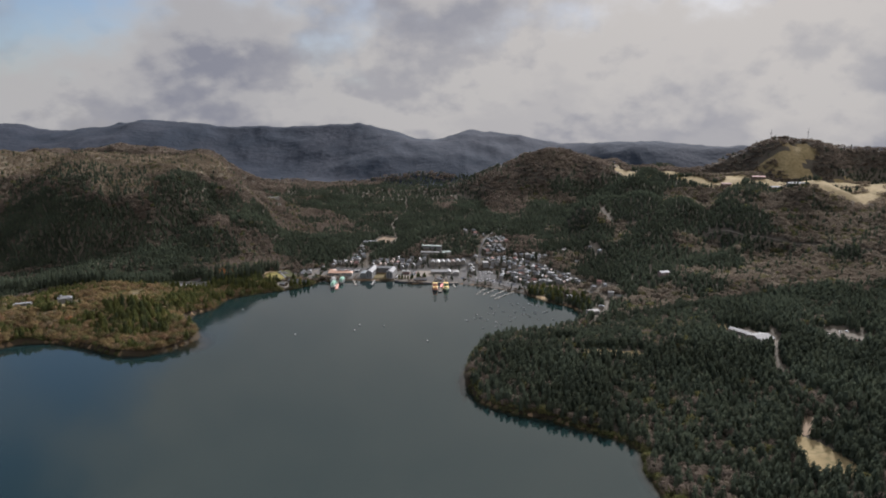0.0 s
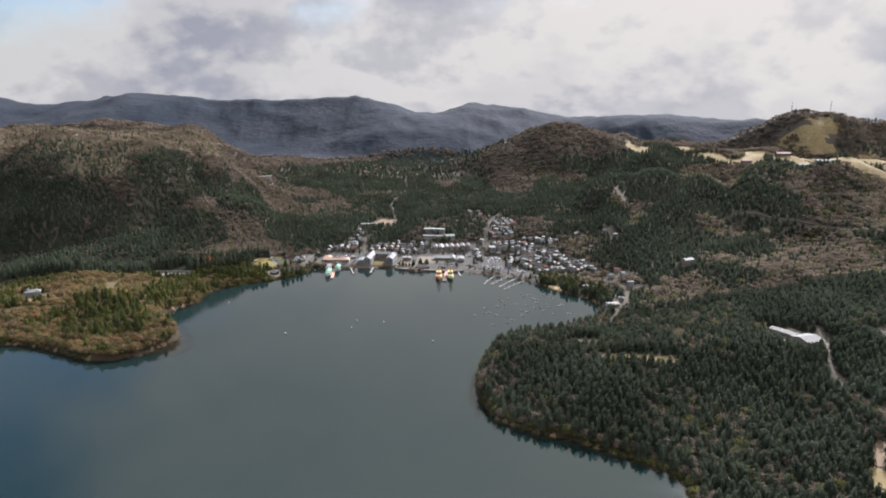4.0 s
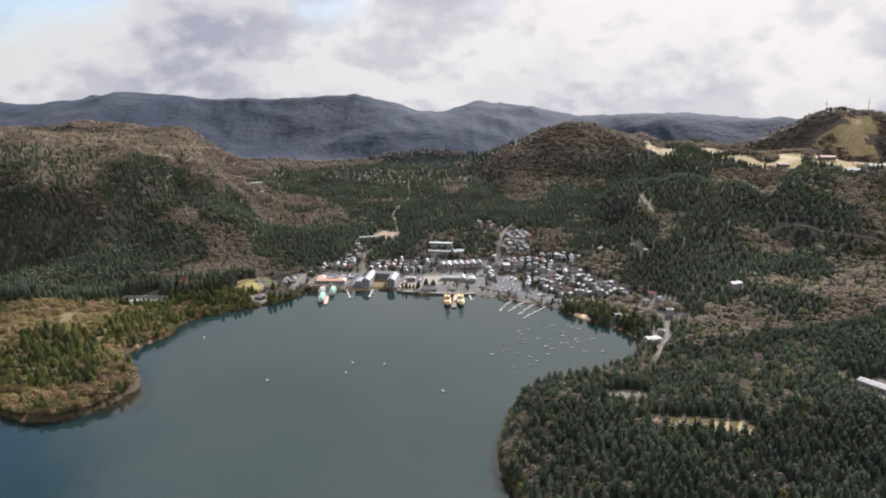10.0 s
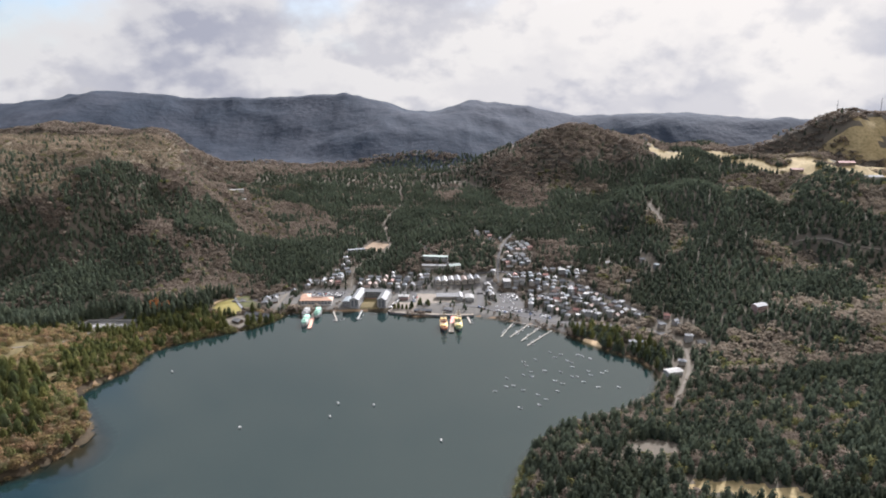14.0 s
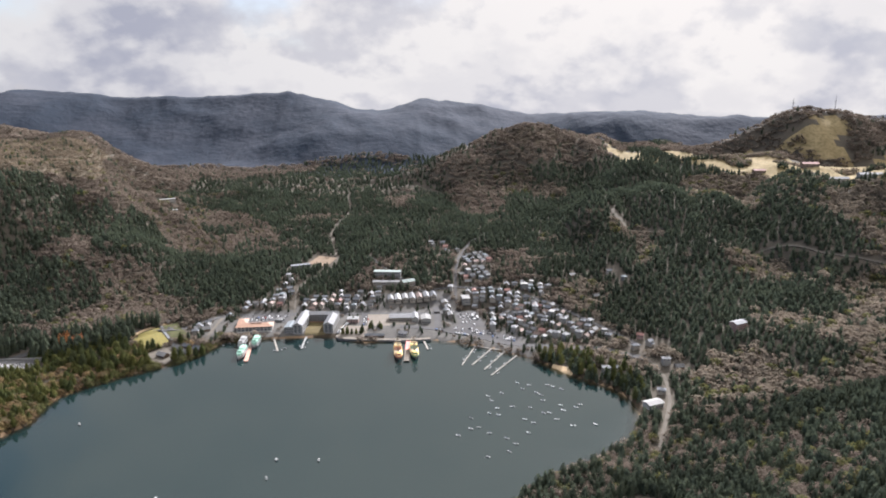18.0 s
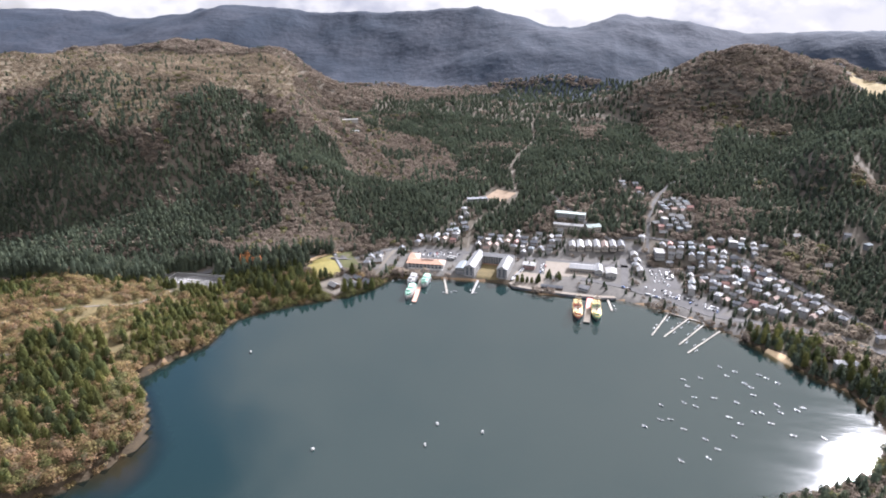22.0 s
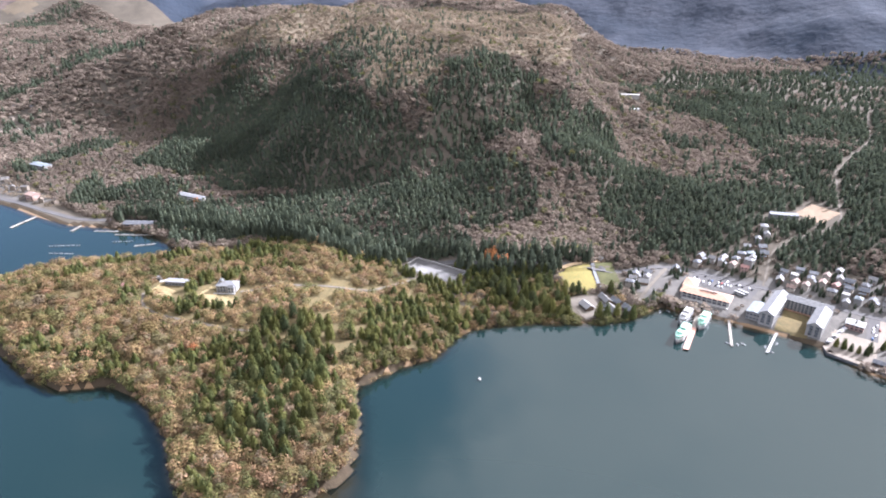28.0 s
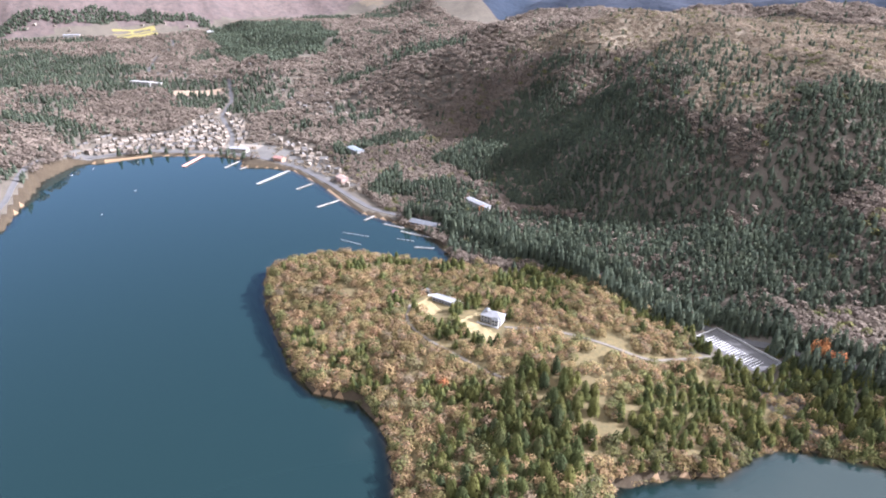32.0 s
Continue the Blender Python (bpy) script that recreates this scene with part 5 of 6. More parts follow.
# the far village, a few metres to each roof, is one built-up mass
def village_mass():
    mats, vs, fs, idx = [], [], [], []
    for m, w, d, eave, ridge, wall_mat, roof_mat in far_houses:
        body = Shape().box(-w / 2, w / 2, -d / 2, d / 2, -3, eave).gable_end(-w / 2, w / 2, -d / 2, d / 2, eave, ridge)
        top = Shape().gable(-w / 2, w / 2, -d / 2, d / 2, eave, ridge)
        for made, mat in ((body, wall_mat), (top, roof_mat)):
            if mat not in mats:
                mats.append(mat)
            at = len(vs)
            vs += [m @ Vector(p) for p in made.v]
            fs += [tuple(i + at for i in q) for q in made.f]
            idx += [mats.index(mat)] * len(made.f)
    me = bpy.data.meshes.new("village_houses")
    me.from_pydata(vs, [], fs)
    for mat in mats:
        me.materials.append(mat)
    me.polygons.foreach_set("material_index", idx)
    me.update()
    tagged(new("village_houses", me), "crowded pale roofs of the far lakeside village", "houses", kind="stuff")


village_mass()

# ---- larger buildings ----
def hall_block(name, x, y, w, d, turn, eave, ridge, wall_mat, roof_mat, words, category="building", panes=0, hip=False, floors=1, group=""):
    """A long building with a pitched or hipped roof and rows of windows on its lake side."""
    ob = thing(name, on_ground(x, y, turn, 0.1), words, category, group)
    body = Shape().box(-w / 2, w / 2, -d / 2, d / 2, -3, eave)
    roof = Shape()
    if ridge <= eave + 0.6:
        roof.box(-w / 2 - 0.3, w / 2 + 0.3, -d / 2 - 0.3, d / 2 + 0.3, eave + 0.003, ridge)
    elif hip:
        roof.hip(-w / 2, w / 2, -d / 2, d / 2, eave, ridge)
    elif d > w:
        swap = Shape().gable_end(-d / 2, d / 2, -w / 2, w / 2, eave, ridge)
        body.put([(-b, a, c) for a, b, c in swap.v], swap.f)
        swap = Shape().gable(-d / 2, d / 2, -w / 2, w / 2, eave, ridge, 0.5)
        roof.put([(-b, a, c) for a, b, c in swap.v], swap.f)
    else:
        body.gable_end(-w / 2, w / 2, -d / 2, d / 2, eave, ridge)
        roof.gable(-w / 2, w / 2, -d / 2, d / 2, eave, ridge, 0.8)
    part("wall", body, wall_mat, ob)
    part("roof", roof, roof_mat, ob)
    if panes:
        step = w / panes
        for f in range(floors):
            z = 0.9 + f * (eave / floors)
            windows(ob, [-w / 2 + step * (i + 0.5) for i in range(panes)], -d / 2 - 0.1, z, step * 0.6, 1.4)
    return ob


def hotel():
    ob = thing("hotel", on_ground(-126, 1313, -0.10), "grey U-shaped four-storey lakeside hotel with pale metal roofs", "hotel")
    wings = {"left_wing": (-27, -14, -29, 27), "right_wing": (14, 27, -25, 16), "main_range": (-13.99, 27, 16.01, 29)}
    for name, (x0, x1, y0, y1) in wings.items():
        wing = part("wing", Shape().box(x0, x1, y0, y1, -2, 11.5), M_GREY, ob)
        if name == "main_range":
            swap, body = Shape().gable(x0, x1, y0, y1, 11.5, 14.3, 0.7), Shape().gable_end(x0, x1, y0, y1, 11.5, 14.3)
            part("gable_wall", body, M_GREY, wing)
            part("roof", swap, M_TIN, wing, "pale metal roof")
            for f in range(4):
                windows(wing, [-11.2 + 3.4 * i for i in range(8)], y0 - 0.1, 1.2 + f * 2.65, 1.8, 1.7)
            part("base_band", Shape().box(-13.9, 13.9, y0 - 1.6, y0 - 0.1, 0, 1.4), M_ORANGE_ROOF, wing, "terracotta terrace wall")
        else:
            swap = Shape().gable(y0, y1, x0, x1, 11.5, 15.3, 0.7)
            roof = Shape().put([(b, a, c) for a, b, c in swap.v], [tuple(reversed(q)) for q in swap.f])
            ends = Shape().gable_end(y0, y1, x0, x1, 11.5, 15.3)
            part("gable_wall", Shape().put([(b, a, c) for a, b, c in ends.v], [tuple(reversed(q)) for q in ends.f]), M_GREY, wing)
            part("roof", roof, M_TIN, wing, "pale metal roof")
            for f in range(4):
                windows(wing, ((x0 + x1) / 2 - 2.6, (x0 + x1) / 2 + 2.6), y0 - 0.1, 1.2 + f * 2.65, 3.0, 1.8)
            inner = x1 if name == "left_wing" else x0
            for f in range(4):
                windows(wing, [y0 + 5 + 5.5 * i for i in range(6)], inner, 1.2 + f * 2.65, 1.8, 1.6, 1 if name == "left_wing" else -1, axis="y")
    return ob


hotel()
patch("hotel_courtyard", [(-140, 1284), (-112, 1282), (-110, 1326), (-138, 1330)], M_PARK, "tawny courtyard lawn of the hotel", 0.25)
hall_block("annex", -160, 1302, 13, 25, -0.1, 7.5, 9.0, M_GREY, M_TILE_BLUE, "blue-roofed annex beside the hotel", panes=4, floors=2)
museum = thing("museum", on_ground(-210, 1309, 0.02), "long lakeside museum with an orange tiled roof", "museum")
part("wall", Shape().box(-24, 24, -8, 8, -2, 6.4), M_WHITE, museum)
part("roof", Shape().hip(-24, 24, -8, 8, 6.41, 9.6, 1.2), M_ORANGE_ROOF, museum, "orange tiled hipped roof")
part("wing_wall", Shape().box(-26, -13, 8.01, 28, -2, 6.2), M_WHITE, museum)
part("wing_roof", Shape().hip(-26, -13, 8.6, 28, 6.21, 9.0, 0.6), M_ORANGE_ROOF, museum, "orange tiled wing roof")
part("skylight", Shape().box(-6, 10, -1.2, 1.2, 9.2, 10.1), M_TILE_BROWN, museum, "brown ridge lantern")
for f in range(2):
    windows(museum, [-20 + 5 * i for i in range(9)], -8.1, 0.8 + f * 3.0, 3.4, 1.8)
part("terrace", Shape().box(-22, 24, -13, -8.2, -2, 0.4), M_CONCRETE, museum, "concrete terrace")
hall_block("market_hall", -8, 1330, 32, 17, -0.05, 5.5, 8.0, M_CREAM, M_TIN, "market hall with a white metal roof by the plaza", panes=8)
hall_block("ticket_hall", 12, 1326, 9, 24, 0.0, 6.0, 8.5, M_WHITE, M_TIN, "pale-roofed ticket hall next to the market", panes=2)
hall_block("store", 27, 1318, 13, 20, 0.0, 6.5, 8.0, M_WHITE, M_CONCRETE, "bright white store with a shallow roof", panes=3)
hall_block("school", -26, 1472, 44, 11, -0.15, 8.5, 9.0, M_GREY, M_TILE_GREEN, "long school block with a pale green roof", panes=12, floors=2)
hall_block("school_wing", -28, 1448, 42, 9, -0.12, 4.5, 6.0, M_CREAM, M_TILE_GREY, "low grey-roofed school wing", panes=10)
hall_block("gymnasium", 6, 1444, 20, 14, 0.4, 6.5, 9.0, M_CREAM, M_TILE_GREEN, "school gymnasium with a pale green roof", panes=4)
hall_block("hillside_school", -172, 1520, 32, 10, 0.35, 6.5, 7.0, M_GREY, M_SLATE, "grey flat-roofed block on the slope", panes=12, floors=2)
hall_block("office", 92, 1382, 12, 19, 0.05, 7.5, 8.0, M_WHITE, M_CONCRETE, "white office block with a white flat roof", panes=4, floors=2)
for i, (dx, ln, roof_mat) in enumerate(((-30, 20, M_TIN), (-19, 26, M_HULL_WHITE), (-8, 22, M_TILE_GREY), (3, 27, M_TIN), (14, 22, M_TILE_BROWN), (25, 24, M_TIN), (36, 20, M_SLATE))):
    hall_block("shed", 8 + dx, 1400 + dx * 0.12, 8.0, ln, 0.05, 4.5, 7.0, M_CREAM, roof_mat, "long narrow shed with a pitched roof", "shed", 2, group="row of sheds behind the market")
for x, y, w, d, roof_mat in ((60, 1383, 9, 13, M_TILE_GREY), (63, 1364, 8, 12, M_TIN), (60, 1346, 9, 11, M_SLATE), (64, 1330, 8, 13, M_TILE_GREY)):
    hall_block("shop", x, y, w, d, 0.05, 6.0, 8.2, M_CREAM, roof_mat, "two-storey street shop with a grey roof", "shop", 3, floors=2, group="shops along the station street")
hall_block("pink_shop", -76, 1326, 15, 11, -0.1, 6.0, 7.6, M_PINK, M_HULL_WHITE, "pink shop with a white roof by the quay", "shop", 4, floors=2)
hall_block("boat_house", -6, 1272, 12, 9, -0.4, 3.2, 5.4, M_WHITE, M_TIN, "small pier building with a pale gable roof", "pier building", 3)
hall_block("quay_shelter", -45, 1268, 26, 5, -0.1, 3.0, 4.6, M_BROWN, M_SLATE, "long dark quay shelter", "shelter", 6)
# old checkpoint below the lawn
for x, y, w, d, t in ((-307, 1224, 14, 9, -0.6), (-296, 1247, 16, 7, -0.7), (-284, 1250, 13, 7, -0.6), (-283, 1232, 15, 8, -0.7), (-270, 1243, 11, 7, -0.6)):
    hall_block("checkpoint_house", x, y, w, d, t, 3.4, 6.2, M_BROWN, M_TILE_GREY if w > 13 else M_SLATE, "old timber checkpoint house with a grey roof", "house", 4, group="old checkpoint houses")
hall_block("watch_house", -330, 1322, 7, 6, -0.5, 3.0, 5.0, M_BROWN, M_TILE_GREY, "small timber watch house on the knoll", "house", 2)
steps_path = ribbon("stepped_path", [(-338, 1312), (-324, 1291), (-308, 1267), (-296, 1243), (-284, 1217)], 3.5, M_SLATE, "dark stepped path between the lawns", 0.8, "path")
ribbon("knoll_path", [(-364, 1268), (-354, 1287), (-342, 1308), (-330, 1320)], 5, M_SAND, "sandy path on the knoll", 0.7, "path")
# villa in the park
villa = thing("villa", on_ground(-614, 1027, 0.55), "white two-storey park villa with grey hipped roofs", "villa")
part("wall", Shape().box(-10, 10, -5.5, 5.5, -2, 7.0), M_WHITE, villa)
part("roof", Shape().hip(-10, 10, -5.5, 5.5, 7.01, 10.2, 0.8), M_TIN, villa)
bay = part("bay", Shape().box(2, 9, -8.5, -5.51, -2, 6.4), M_WHITE, villa, "projecting white bay")
part("bay_roof", Shape().hip(2, 9, -8.5, -5.2, 6.41, 8.6, 0.5), M_TIN, bay)
part("turret", Shape().prism([(-6 + 2.4 * math.cos(a * math.pi / 4), 2.4 * math.sin(a * math.pi / 4)) for a in range(8)], 7.0, 10.6), M_WHITE, villa)
part("turret_roof", Shape().prism([(-6 + 3 * math.cos(a * math.pi / 4), 3 * math.sin(a * math.pi / 4)) for a in range(8)], 10.61, 13.0, 0.05), M_TIN, villa)
for f in range(2):
    windows(villa, [-8 + 3.0 * i for i in range(4)], -5.6, 1.0 + f * 3.2, 1.4, 1.7)
    windows(bay, (4.0, 7.0), -8.6, 1.0 + f * 3.0, 1.5, 1.6)
part("terrace", Shape().box(-12, 10, -11, -8.6, -2, 0.7), M_CONCRETE, villa)
hall_block("park_centre", -670, 1007, 22, 8, 0.45, 3.6, 4.2, M_GREY, M_TIN, "low grey park building beside a pale lawn", panes=6)
ribbon("park_centre_path", [(-690, 1000), (-684, 1014), (-668, 1020), (-655, 1022)], 3.5, M_LINE, "pale curved path by the park building", 0.4, "path")
hall_block("tea_house", -703, 972, 9, 7, 0.3, 3.0, 5.0, M_BROWN, M_TILE_RED, "small red-roofed park shelter", "shelter", 2)
hall_block("tea_house", -696, 1003, 10, 5, 0.3, 2.8, 3.4, M_WHITE, M_TIN, "small white park shelter", "shelter", 2)
# hall and lodges
hall_block("training_hall", 408, 803, 24, 24, 0.35, 6.0, 9.0, M_CREAM, M_TILE_GREY, "large hall with a pale grey roof in the woods", "hall", 8)
hall_block("hall_wing", 395, 830, 30, 10, -1.05, 5.0, 6.5, M_CREAM, M_TILE_GREY, "long grey-roofed wing of the hall", "hall", 8)
hall_block("lodge", -898, 1197, 46, 10, 0.12, 6.0, 7.5, M_WHITE, M_TIN, "long white lodge with a pale roof among cedars", "lodge", 12, floors=2)
hall_block("white_house", 248, 1040, 18, 11, 0.3, 5.0, 6.4, M_WHITE, M_CONCRETE, "white boat hire house on the shore", "house", 5)
hall_block("pink_lodge", 402, 1160, 18, 11, 0.4, 9.0, 11.0, M_PINK, M_TIN, "pink three-storey lodge on the slope", "lodge", 5, floors=3)
hall_block("greenhouse", -466, 1778, 34, 8, 0.4, 3.5, 4.0, M_WHITE, M_HULL_WHITE, "long white flat-roofed shed on the hill shoulder", "shed", 0, group="twin hillside sheds")
hall_block("greenhouse", -449, 1744, 26, 8, 0.4, 3.5, 4.0, M_WHITE, M_HULL_WHITE, "long white flat-roofed shed on the hill shoulder", "shed", 0, group="twin hillside sheds")
hall_block("village_hotel", -1240, 1158, 38, 14, 0.1, 7.0, 8.0, M_WHITE, M_TILE_BLUE, "white village hotel with a blue-grey roof", "hotel", 10, floors=2)
hall_block("pink_inn", -1118, 1082, 18, 12, 0.1, 7.5, 9.5, M_PINK, M_TILE_BROWN, "pink shore inn among cedars", "inn", 5, floors=2)
hall_block("boat_shed", -893, 1108, 40, 13, 0.55, 3.5, 5.5, M_BROWN, M_SLATE, "long dark-roofed boat shed on the inner shore", "shed", 4)
hall_block("village_terminal", -1372, 985, 34, 14, 0.85, 7.0, 8.0, M_CREAM, M_TIN, "cream pier terminal of the village", "terminal", 8, floors=2)
hall_block("village_store", -1275, 1030, 18, 12, 0.55, 6.0, 8.0, M_ORANGE_ROOF, M_TILE_RED, "orange lakeside shop in the village", "shop", 4)
hall_block("village_school", -1985, 905, 60, 14, 0.75, 9.0, 9.6, M_WHITE, M_CONCRETE, "white school block above the village", "school", 14, floors=3)
hall_block("village_school_annex", -1960, 935, 36, 14, 0.75, 8.0, 8.6, M_CREAM, M_CONCRETE, "cream school annex above the village", "school", 8, floors=2)
hall_block("gym_hall", -2808, 800, 50, 20, 1.3, 8.0, 10.0, M_WHITE, M_TIN, "pale gymnasium on the upper plain", "hall", 6)
hall_block("tank_house", -2714, 1235, 26, 22, 0.0, 9.0, 13.0, M_WHITE, M_HULL_WHITE, "white round-shouldered hall on the upper plain", "hall", 4, hip=True)
for x, y, w in ((752, 1738, 24), (772, 1605, 30), (778, 1538, 44), (806, 1490, 40)):
    hall_block("clubhouse", x, y, w, 12, -0.1, 6.0, 8.5, M_BROWN if w < 35 else M_WHITE, M_TILE_RED if w < 35 else M_TIN, "low clubhouse at the edge of the upland meadow", "building", 6, group="upland meadow buildings")
# masts on the rim
for x, y, h in ((1027, 2076, 20), (1143, 2076, 28)):
    mast = thing("radio_mast", on_ground(x, y), "thin grey lattice radio mast on the ridge", "mast", "ridge masts")
    part("shaft", Shape().rod((0, 0, -4), (0, 0, h + 14), 1.1, 0.4), M_GREY, mast)
    part("platform", Shape().box(-2.2, 2.2, -2.2, 2.2, h, h + 1.2), M_GREY, mast)

# ---- harbour ----
def hull_rings(length, beam, keel, deck, sheer=0.0, sharp=0.25):
    """Rings of a hull along y, bow at -y."""
    rings = []
    for k in range(9):
        f = k / 8
        y = -length / 2 + f * length
        w = beam / 2 * min(1.0, (f / sharp) ** 0.6 if f < sharp else 1.0)
        w *= 1 - 0.25 * max(0, (f - 0.85) / 0.15)
        w = max(w, 0.12)
        z = deck + sheer * ((2 * f - 1) ** 2)
        rings.append([(-w, y, z), (-w * 0.92, y, (z + keel) / 2), (-w * 0.55, y, keel), (w * 0.55, y, keel), (w * 0.92, y, (z + keel) / 2), (w, y, z)])
    return rings


def deck_outline(length, beam, inset=0.3, y0=0.0, y1=1.0, sharp=0.25):
    left, right = [], []
    for k in range(9):
        f = y0 + (y1 - y0) * k / 8
        w = max(0.15, beam / 2 * (min(1.0, (max(f, 0.001) / sharp) ** 0.6) if f < sharp else 1.0) - inset)
        left.append((-w, -length / 2 + f * length))
        right.append((w, -length / 2 + f * length))
    return right + left[::-1]


def ferry(x, y, turn, length, top_mat, words):
    ob = thing("excursion_boat", pose(x, y, 0, 0, 0, turn), words, "boat", "excursion boats at the red pier")
    part("hull", Shape().loft(hull_rings(length, 8.6, -1.0, 2.0, 0.3)), M_HULL_DARK, ob, "dark lower hull")
    part("main_deck", Shape().prism(deck_outline(length, 8.4, 0.15), 2.05, 4.8), M_HULL_WHITE, ob)
    part("upper_deck", Shape().prism(deck_outline(length, 8.2, 0.4, 0.10, 1.0), 4.9, 7.4), top_mat, ob)
    part("top_deck", Shape().prism(deck_outline(length, 8.2, 0.2, 0.14, 0.98), 7.45, 7.8), top_mat, ob, "pale painted top deck")
    part("wheel_house", Shape().prism([(-2.6, -length * 0.26), (2.6, -length * 0.26), (3.0, -length * 0.12), (-3.0, -length * 0.12)], 7.81, 10.0, 0.9), top_mat, ob)
    for z in (3.1, 5.7):
        part("window_band", Shape().prism(deck_outline(length, 8.4, 0.1 if z < 4 else 0.36, 0.12, 0.97), z, z + 0.95), M_GLASS, ob, "dark window band")
    part("canopy", Shape().box(-3.2, 3.2, length * 0.05, length * 0.40, 9.6, 9.8), top_mat, ob)
    for px in (-3.0, 3.0):
        for py in (0.06, 0.39):
            part("post", Shape().rod((px, length * py, 7.7), (px, length * py, 9.65), 0.1), M_HULL_WHITE, ob)
    part("mast", Shape().rod((0, -length * 0.16, 9.9), (0, -length * 0.16, 13.5), 0.14), M_HULL_WHITE, ob)
    return ob


ferry(-211.5, 1225, -3, 32, M_MINT, "white excursion boat with a mint green top deck")
ferry(-217.5, 1259, -3, 29, M_HULL_WHITE, "white excursion boat moored behind the green one")
ferry(-200.5, 1260, -2, 28, M_MINT, "white excursion boat with a mint green top deck")


def galleon(x, y, turn, side_mat, trim_mat, words):
    ob = thing("galleon", pose(x, y, 0, 0, 0, turn), words, "sightseeing ship", "galleons at the town pier")
    part("hull", Shape().loft(hull_rings(35, 10, -1.2, 2.6, 1.2)), M_HULL_DARK, ob, "black lower hull")
    part("band", Shape().prism(deck_outline(35, 10.2, -0.05, 0.03), 2.3, 4.4), side_mat, ob, "painted upper side")
    part("rail", Shape().prism(deck_outline(35, 10.3, -0.1, 0.04), 4.41, 4.9), trim_mat, ob, "gilded rail")
    part("deck", Shape().prism(deck_outline(35, 10, 0.5, 0.06), 4.9, 5.1), M_SAIL, ob)
    aft = part("stern_castle", Shape().prism([(-4.4, 5), (4.4, 5), (4.6, 17), (-4.6, 17)], 5.1, 9.6, 0.94), side_mat, ob)
    part("stern_rail", Shape().prism([(-4.3, 5.2), (4.3, 5.2), (4.4, 16.8), (-4.4, 16.8)], 9.61, 10.1), trim_mat, aft, "gilded stern rail")
    windows(aft, (-2.6, 0.0, 2.6), 5.0, 6.3, 1.5, 1.6, -1)
    fore = part("forecastle", Shape().prism([(-2.8, -14), (2.8, -14), (4.2, -7), (-4.2, -7)], 5.1, 7.2), side_mat, ob)
    part("fore_rail", Shape().prism([(-2.7, -13.8), (2.7, -13.8), (4.0, -7.1), (-4.0, -7.1)], 7.21, 7.6), trim_mat, fore)
    part("bowsprit", Shape().rod((0, -15, 6.4), (0, -23, 10), 0.35, 0.15), M_BROWN, ob)
    for my, mh in ((-9, 22), (0, 26), (10, 20)):
        mast = part("mast", Shape().rod((0, my, 5), (0, my, mh), 0.4, 0.18), M_BROWN, ob)
        for k, half in ((0.5, 5.2), (0.72, 4.0), (0.88, 2.8)):
            z = 5 + (mh - 5) * k
            yard = part("yard", Shape().rod((-half, my - 0.45, z), (half, my - 0.45, z), 0.18), M_BROWN, mast)
            part("furled_sail", Shape().rod((-half * 0.9, my - 0.5, z - 0.45), (half * 0.9, my - 0.5, z - 0.45), 0.38, 0.3), M_SAIL, yard, "furled canvas sail")
    return ob


galleon(-14.5, 1209, 2, M_SHIP_RED, M_GOLD, "red and gold replica galleon moored at the pier")
galleon(6.0, 1211, 2, M_SHIP_GREEN, M_GOLD, "green and gold replica galleon moored at the pier")


def pier(name, a, b, width, mat, words, top=1.2, group="", post_gap=6.0, bays=None):
    a, b = Vector(a), Vector(b)
    d = b - a
    ob = thing(name, pose(a.x, a.y, 0, 0, 0, math.degrees(math.atan2(d.y, d.x))), words, "pier", group)
    n = max(1, round(d.length / post_gap))
    step = d.length / n
    for i in range(n):
        part("deck_panel", Shape().box(i * step + 0.04, (i + 1) * step - 0.04, -width / 2, width / 2, top - 0.35, top), mat if bays is None else bays(i / n), ob)
    for i in range(n + 1):
        for s in (-1, 1):
            part("pile", Shape().rod((min(max(i * step, 0.3), d.length - 0.3), s * (width / 2 - 0.3), -4), (min(max(i * step, 0.3), d.length - 0.3), s * (width / 2 - 0.3), top - 0.36), 0.18), M_TIMBER, ob)
    return ob


pier("excursion_pier", (-209, 1284), (-202, 1204), 5.0, M_RED_DECK, "red decked pier between the excursion boats", 1.4, bays=lambda f: M_TIMBER if f < 0.4 else M_SALMON)
pier("galleon_pier", (1, 1260), (-5, 1186), 7.0, M_RED_DECK, "long pier with a red gangway between the galleons", 1.6, bays=lambda f: M_RED_DECK if f < 0.45 else M_PLAZA)
pier("hotel_jetty", (-137, 1287), (-139, 1240), 2.6, M_CONCRETE, "narrow grey jetty before the hotel", 1.0)
pier("museum_jetty", (-181, 1283), (-168, 1234), 2.4, M_TIMBER, "narrow timber jetty beside the museum", 0.9)
pier("small_jetty", (20, 1257), (24, 1222), 2.4, M_TIMBER, "short timber jetty by the galleon pier", 0.9)
for a, b in (((86, 1227), (62, 1169)), ((106, 1217), (74, 1168)), ((122, 1208), (87, 1153)), ((134, 1192), (93, 1137))):
    pier("boat_jetty", a, b, 1.7, M_TIMBER, "long grey timber boat jetty", 0.8, "row of boat jetties")
pier("jetty_walk", (84, 1229), (150, 1193), 1.8, M_TIMBER, "shore walk joining the boat jetties", 0.9)
pier("red_landing", (-1384, 923), (-1333, 880), 8.0, M_SALMON, "broad red village landing pier", 1.4, "village piers")
pier("village_pier", (-1222, 1029), (-1178, 963), 7.0, M_CONCRETE, "long pale village pier", 1.3, "village piers")
